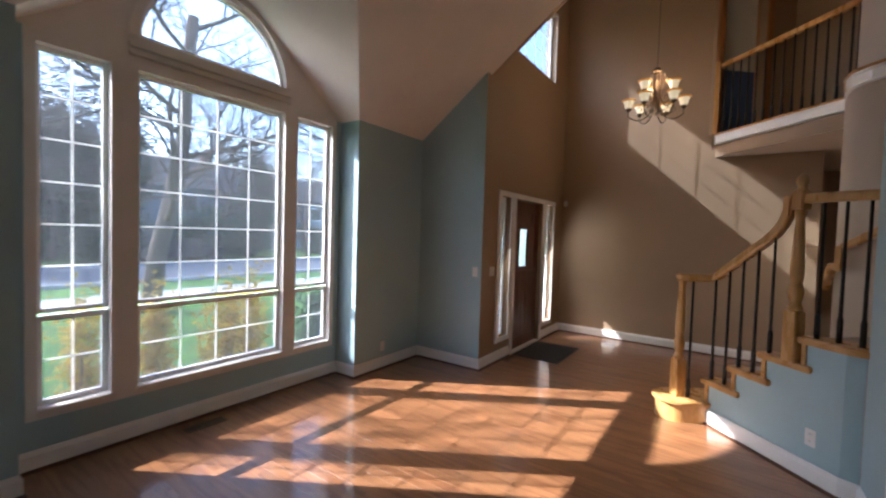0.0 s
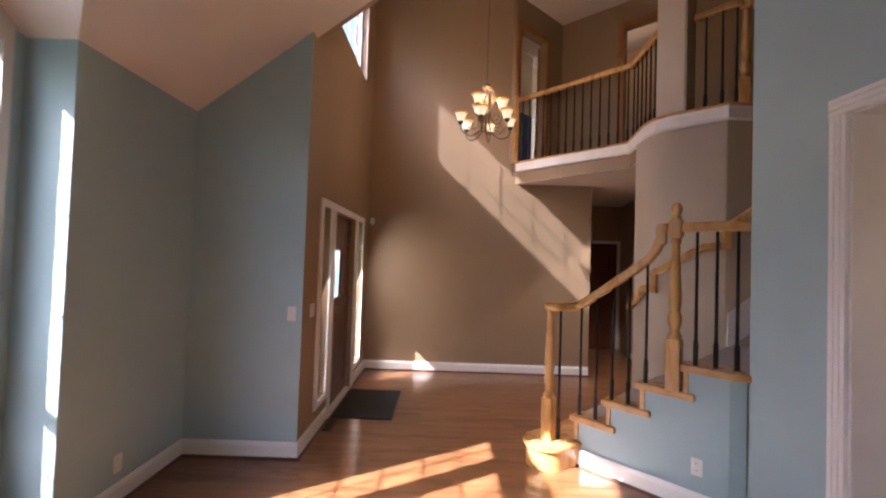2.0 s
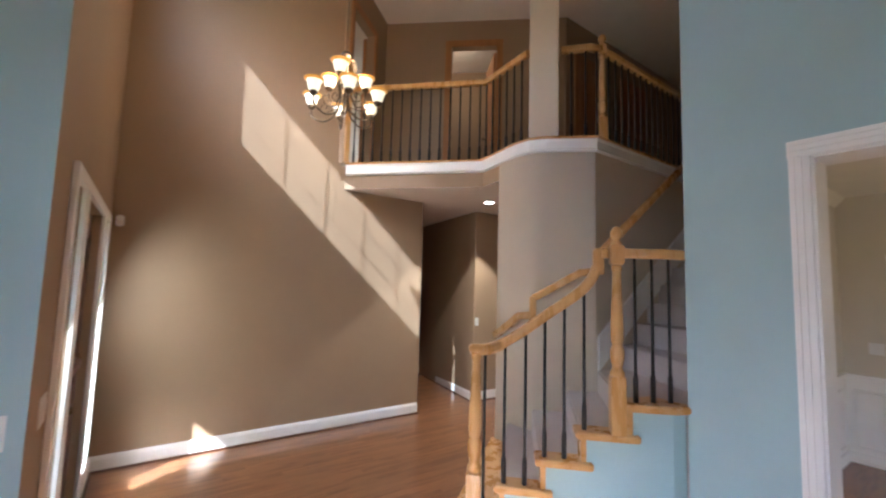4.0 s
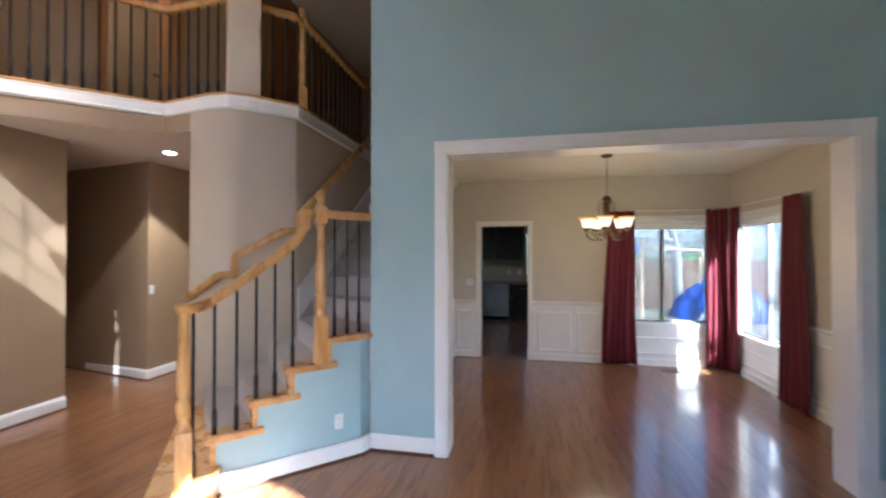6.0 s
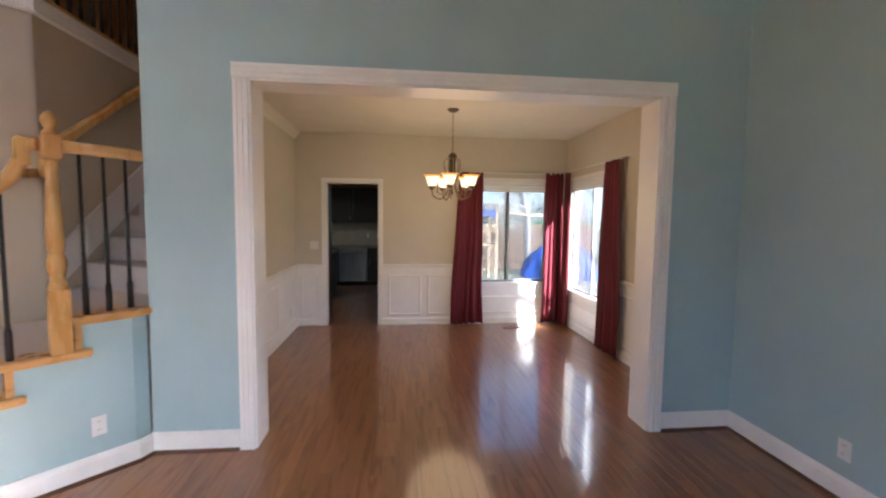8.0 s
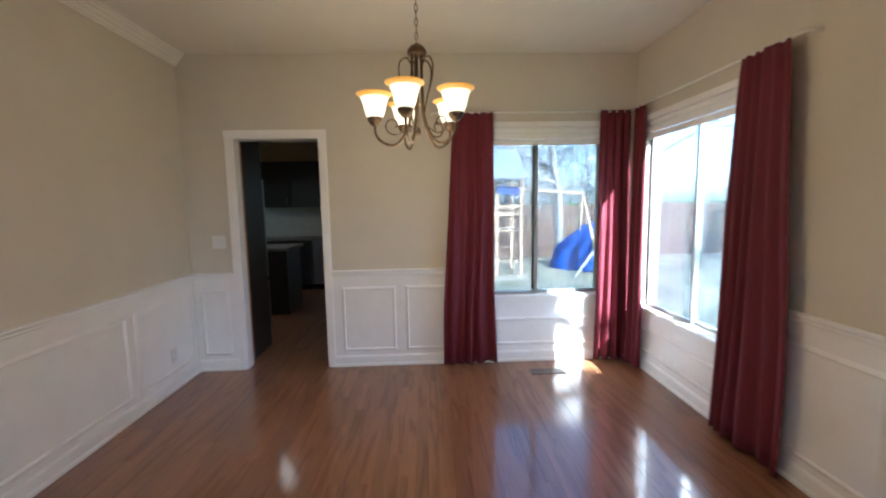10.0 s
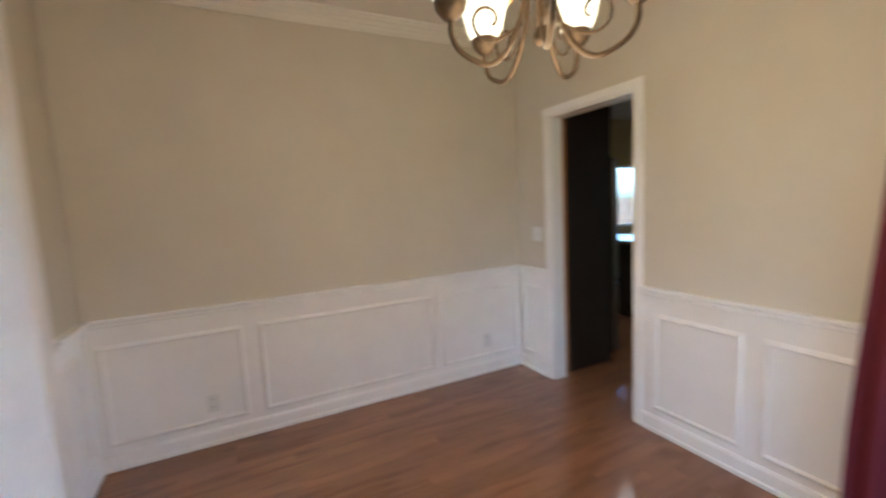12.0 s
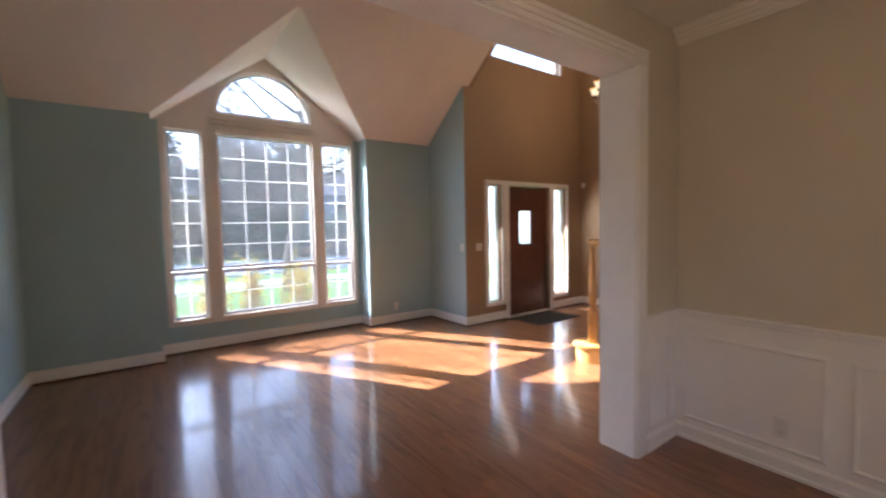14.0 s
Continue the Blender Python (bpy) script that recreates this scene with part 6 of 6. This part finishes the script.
# ---- outdoors, back garden ----


def fence(p, q, h, label):
    ob = thing("fence", (p[0], p[1], GZ), label, "fence", "garden fences")
    d = Vector((q[0] - p[0], q[1] - p[1], 0))
    ob.rotation_euler = (0, 0, math.atan2(d.y, d.x))
    n = int(d.length / 0.15)
    meshes = [mesh_of("board", boxed(0, 0.138, -0.01, 0.01, 0.03, h + k * 0.02, 0.004, 1), FENCE) for k in range(3)]
    for i in range(n):
        b = new("board", meshes[i % 3])
        b.parent, b.location = ob, (i * 0.15, 0.012 * (i % 2), 0)
    for z in (0.35, h - 0.35):
        part("rail", boxed(0, d.length, 0.012, 0.05, z, z + 0.08), FENCE, ob)


fence((15.0, -14), (15.0, 12), 1.85, "weathered cedar board fence at the end of the garden")
fence((4.8, -9.0), (15.0, -9.0), 1.85, "weathered cedar board fence along the garden")


def playset():
    ob = thing("playset", (12.1, -0.30, GZ), "timber climbing frame with a shingled roof and blue cloth", "playset")
    for x in (-0.6, 0.6):
        for y in (-0.65, 0.0, 0.65) if x < 0 else (-0.65, 0.65):
            part("post", boxed(x - 0.045, x + 0.045, y - 0.045, y + 0.045, -0.02, 2.60, 0.006), PLAYWOOD, ob)
    for k in range(8):
        part("deck_board", boxed(-0.64, 0.64, -0.64 + 0.16 * k, -0.49 + 0.16 * k, 1.2, 1.24), PLAYWOOD, ob)
    for z in (0.42, 0.80):
        part("rung", tube([(-0.62, -0.65, z), (-0.62, 0.0, z)], 0.022, 6), PLAYWOOD, ob)
    for x in (-0.6, 0.6):
        for z in (1.62, 1.82):
            part("guard_rail", boxed(x - 0.025, x + 0.025, -0.65, 0.65, z, z + 0.08), PLAYWOOD, ob)
    for k in range(7):
        part("guard_slat", boxed(-0.655, -0.63, 0.06 + 0.085 * k, 0.11 + 0.085 * k, 1.26, 1.84), PLAYWOOD, ob)
    for sd in (1, -1):
        for k in range(7):
            a0, a1 = k / 7, (k + 0.93) / 7
            part("roof_board", slab([(sd * 0.95 * a0, -0.7, 3.38 - 0.8 * a0), (sd * 0.95 * a0, 0.85, 3.38 - 0.8 * a0), (sd * 0.95 * a1, 0.85, 3.36 - 0.8 * a1), (sd * 0.95 * a1, -0.7, 3.36 - 0.8 * a1)], (0, 0, 0.03)), SIDING, ob)
    for y in (-0.68, 0.83):
        part("rafter", tube([(-0.9, y, 2.58), (0, y, 3.34), (0.9, y, 2.58)], 0.03, 6), PLAYWOOD, ob)
    part("awning", slab([(-0.66, -0.6, 2.36), (-0.66, 0.0, 2.40), (-0.68, 0.0, 2.22), (-0.70, -0.6, 2.14)], (0.012, 0, 0)), TARP, ob, "blue cloth awning")
    part("swing_beam", tube([(0, -0.65, 2.3), (0.2, -2.6, 2.2)], 0.05, 8), PLAYWOOD, ob)
    for sd in (-0.9, 0.9):
        part("swing_leg", tube([(0.2, -2.6, 2.2), (0.2 + sd, -2.8, 0)], 0.045, 8), PLAYWOOD, ob)
    for sd in (-1.15, -0.4):
        part("brace", tube([(sd, 1.55, 0.02), (-0.6, 0.7, 1.9)], 0.04, 8), PLAYWOOD, ob)


playset()
# a heap covered with a blue tarpaulin
rnd = random.Random(2)
bm = bmesh.new()
rows = []
for j in range(15):
    v = j / 14
    ring = []
    for i in range(72):
        a = 2 * math.pi * i / 72
        r = (1 - v ** 1.7) ** 0.6 * (1 + 0.10 * math.sin(5 * a + 2 * v) + 0.07 * math.sin(11 * a + 4 * v) + 0.045 * math.sin(23 * a - 3 * v) + rnd.uniform(-0.03, 0.03))
        ring.append(bm.verts.new((1.2 * r * math.cos(a) + 0.15 * v, 1.25 * r * math.sin(a) - 0.2 * v, 1.4 * v + 0.05 * math.sin(3 * a) * (1 - v))))
    rows.append(ring)
for a, b in zip(rows, rows[1:]):
    for i in range(72):
        bm.faces.new((a[i], a[(i + 1) % 72], b[(i + 1) % 72], b[i])).smooth = True
bm.faces.new(rows[-1])
ob = tagged(new("tarpaulin", mesh_of("tarpaulin", bm, TARP)), "blue tarpaulin draped over a heap in the garden", "tarpaulin")
ob.location = (12.6, -3.5, GZ + 0.02)
ob = thing("timber_pole", (10.9, -2.2, GZ), "pale timber pole leaning on the ground by the tarpaulin", "pole")
part("pole", tube([(0, 0, 0.03), (0.6, -0.9, 0.85)], 0.035, 8), PALEBARK, ob)
back_tree = bare_tree((13.6, -2.6), 12, 9.0, 0.13, "slender pale bare tree by the back fence", PALEBARK, 4, 0.3)
for x, y, a in ((17.5, 1.5, 80), (18.5, -5.5, 200), (13.2, 3.4, 300), (9.5, -11.5, 120), (6.5, -12.0, 20), (17, 6, 33), (16.4, -0.6, 140), (17.2, -4.0, 250), (16.2, -7.2, 10), (18.4, 3.6, 190), (19.5, -1.8, 60), (19, -8, 300), (20, 1.0, 110), (12.4, -11.0, 215), (4.2, -12.5, 290)):
    copy_thing(back_tree, pose(x, y, GZ, 0, 0, a))
leafy((17.6, -2.0), (2.6, 7.0, 6.2), 11000, 0.13, BRUSH, 31, "loose olive-green thicket behind the fence", "thicket", "", 30)
leafy((9.5, -13.0), (9.0, 2.0, 5.6), 10000, 0.15, BRUSH, 33, "loose olive-green thicket beyond the side fence", "thicket", "", 34)
leafy((1.0, -15.0), (8.0, 2.0, 4.0), 5000, 0.18, BRUSH, 35, "loose olive-green thicket beside the house", "thicket", "", 30)
setting("roof_porch", boxed(-3.62, XE - 0.165, YL + 0.13, 7.9, 2.50, 2.66), WHITE, "shallow porch roof over the front door", "roof")
# the house's own outside, closing the rooms from above
setting("roof_kitchen", boxed(XB + 0.15, 8.8, 1.2, 5.6, 2.72, 2.82), ROOF, "low roof over the kitchen", "roof")
setting("roof", boxed(-2.3, 6.9, -0.35, 9.8, ZC + 0.5, ZC + 0.6), ROOF, "shingled roof over the house", "roof")

# ---- floor strips ----
PW = 0.0762
rnd = random.Random(11)
cache = {}
strips_far = bmesh.new()
near = 0


def strip_mesh(length):
    key = round(length, 2)
    if key not in cache:
        bm = bmesh.new()
        g = 0.0
        v = box(bm, g, key - g, g, PW - g, -0.013, 0.0)
        bmesh.ops.bevel(bm, geom=[e for e in bm.edges if all(p.co.z > -0.001 for p in e.verts)], offset=0.0006, segments=1, affect="EDGES")
        cache[key] = mesh_of("floor_strip", bm, FLOOR)
    return cache[key]


strips = thing("floor_strips", (0, 0, 0), "polished reddish oak floor strips with visible grain", "floor strips", "", "structure")
far_data = []
y = YS - 0.02
while y < 9.4:
    if y < YL:
        x0, x1 = (XW if A0 < y < A1 - PW else XF), (8.4 if 1.42 < y < 5.2 else XB)
    else:
        x0, x1 = (XE if y < YT else 1.25), (8.4 if y < 5.2 else 3.9)
    x = x0 - 0.02
    while x < x1:
        L = min(rnd.choice((0.45, 0.6, 0.8, 0.95, 1.15, 1.4, 1.7)), x1 - x)
        if L < 0.1:
            break
        if YS < y < 3.5 and x < XB and near < 300 and (-3.0 < x):
            ob = new("floor_strip", strip_mesh(L))
            ob.parent, ob.location = strips, (x, y, 0)
            near += 1
        else:
            far_data.append((x, y, L))
        x += L
    y += PW
vs, fs = [], []
for x, y, L in far_data:
    n = len(vs)
    g = 0.0003
    vs += [(x + a, y + b, c) for a, b, c in ((0, 0, -0.004), (L, 0, -0.004), (L, PW, -0.004), (0, PW, -0.004), (g, g, 0), (L - g, g, 0), (L - g, PW - g, 0), (g, PW - g, 0))]
    fs += [(n + 4, n + 5, n + 6, n + 7), (n, n + 1, n + 5, n + 4), (n + 1, n + 2, n + 6, n + 5), (n + 2, n + 3, n + 7, n + 6), (n + 3, n, n + 4, n + 7)]
me = bpy.data.meshes.new("floor_strip_field")
me.from_pydata(vs, [], fs)
FLOOR_F = oak_floor("oak_strip_floor_far", True)
coated(FLOOR_F, 0.7, 0.11)
me.materials.append(FLOOR_F)
ob = tagged(new("floor_strip_field", me), "polished reddish oak floor strips", "", "", "stuff")
ob.parent = strips
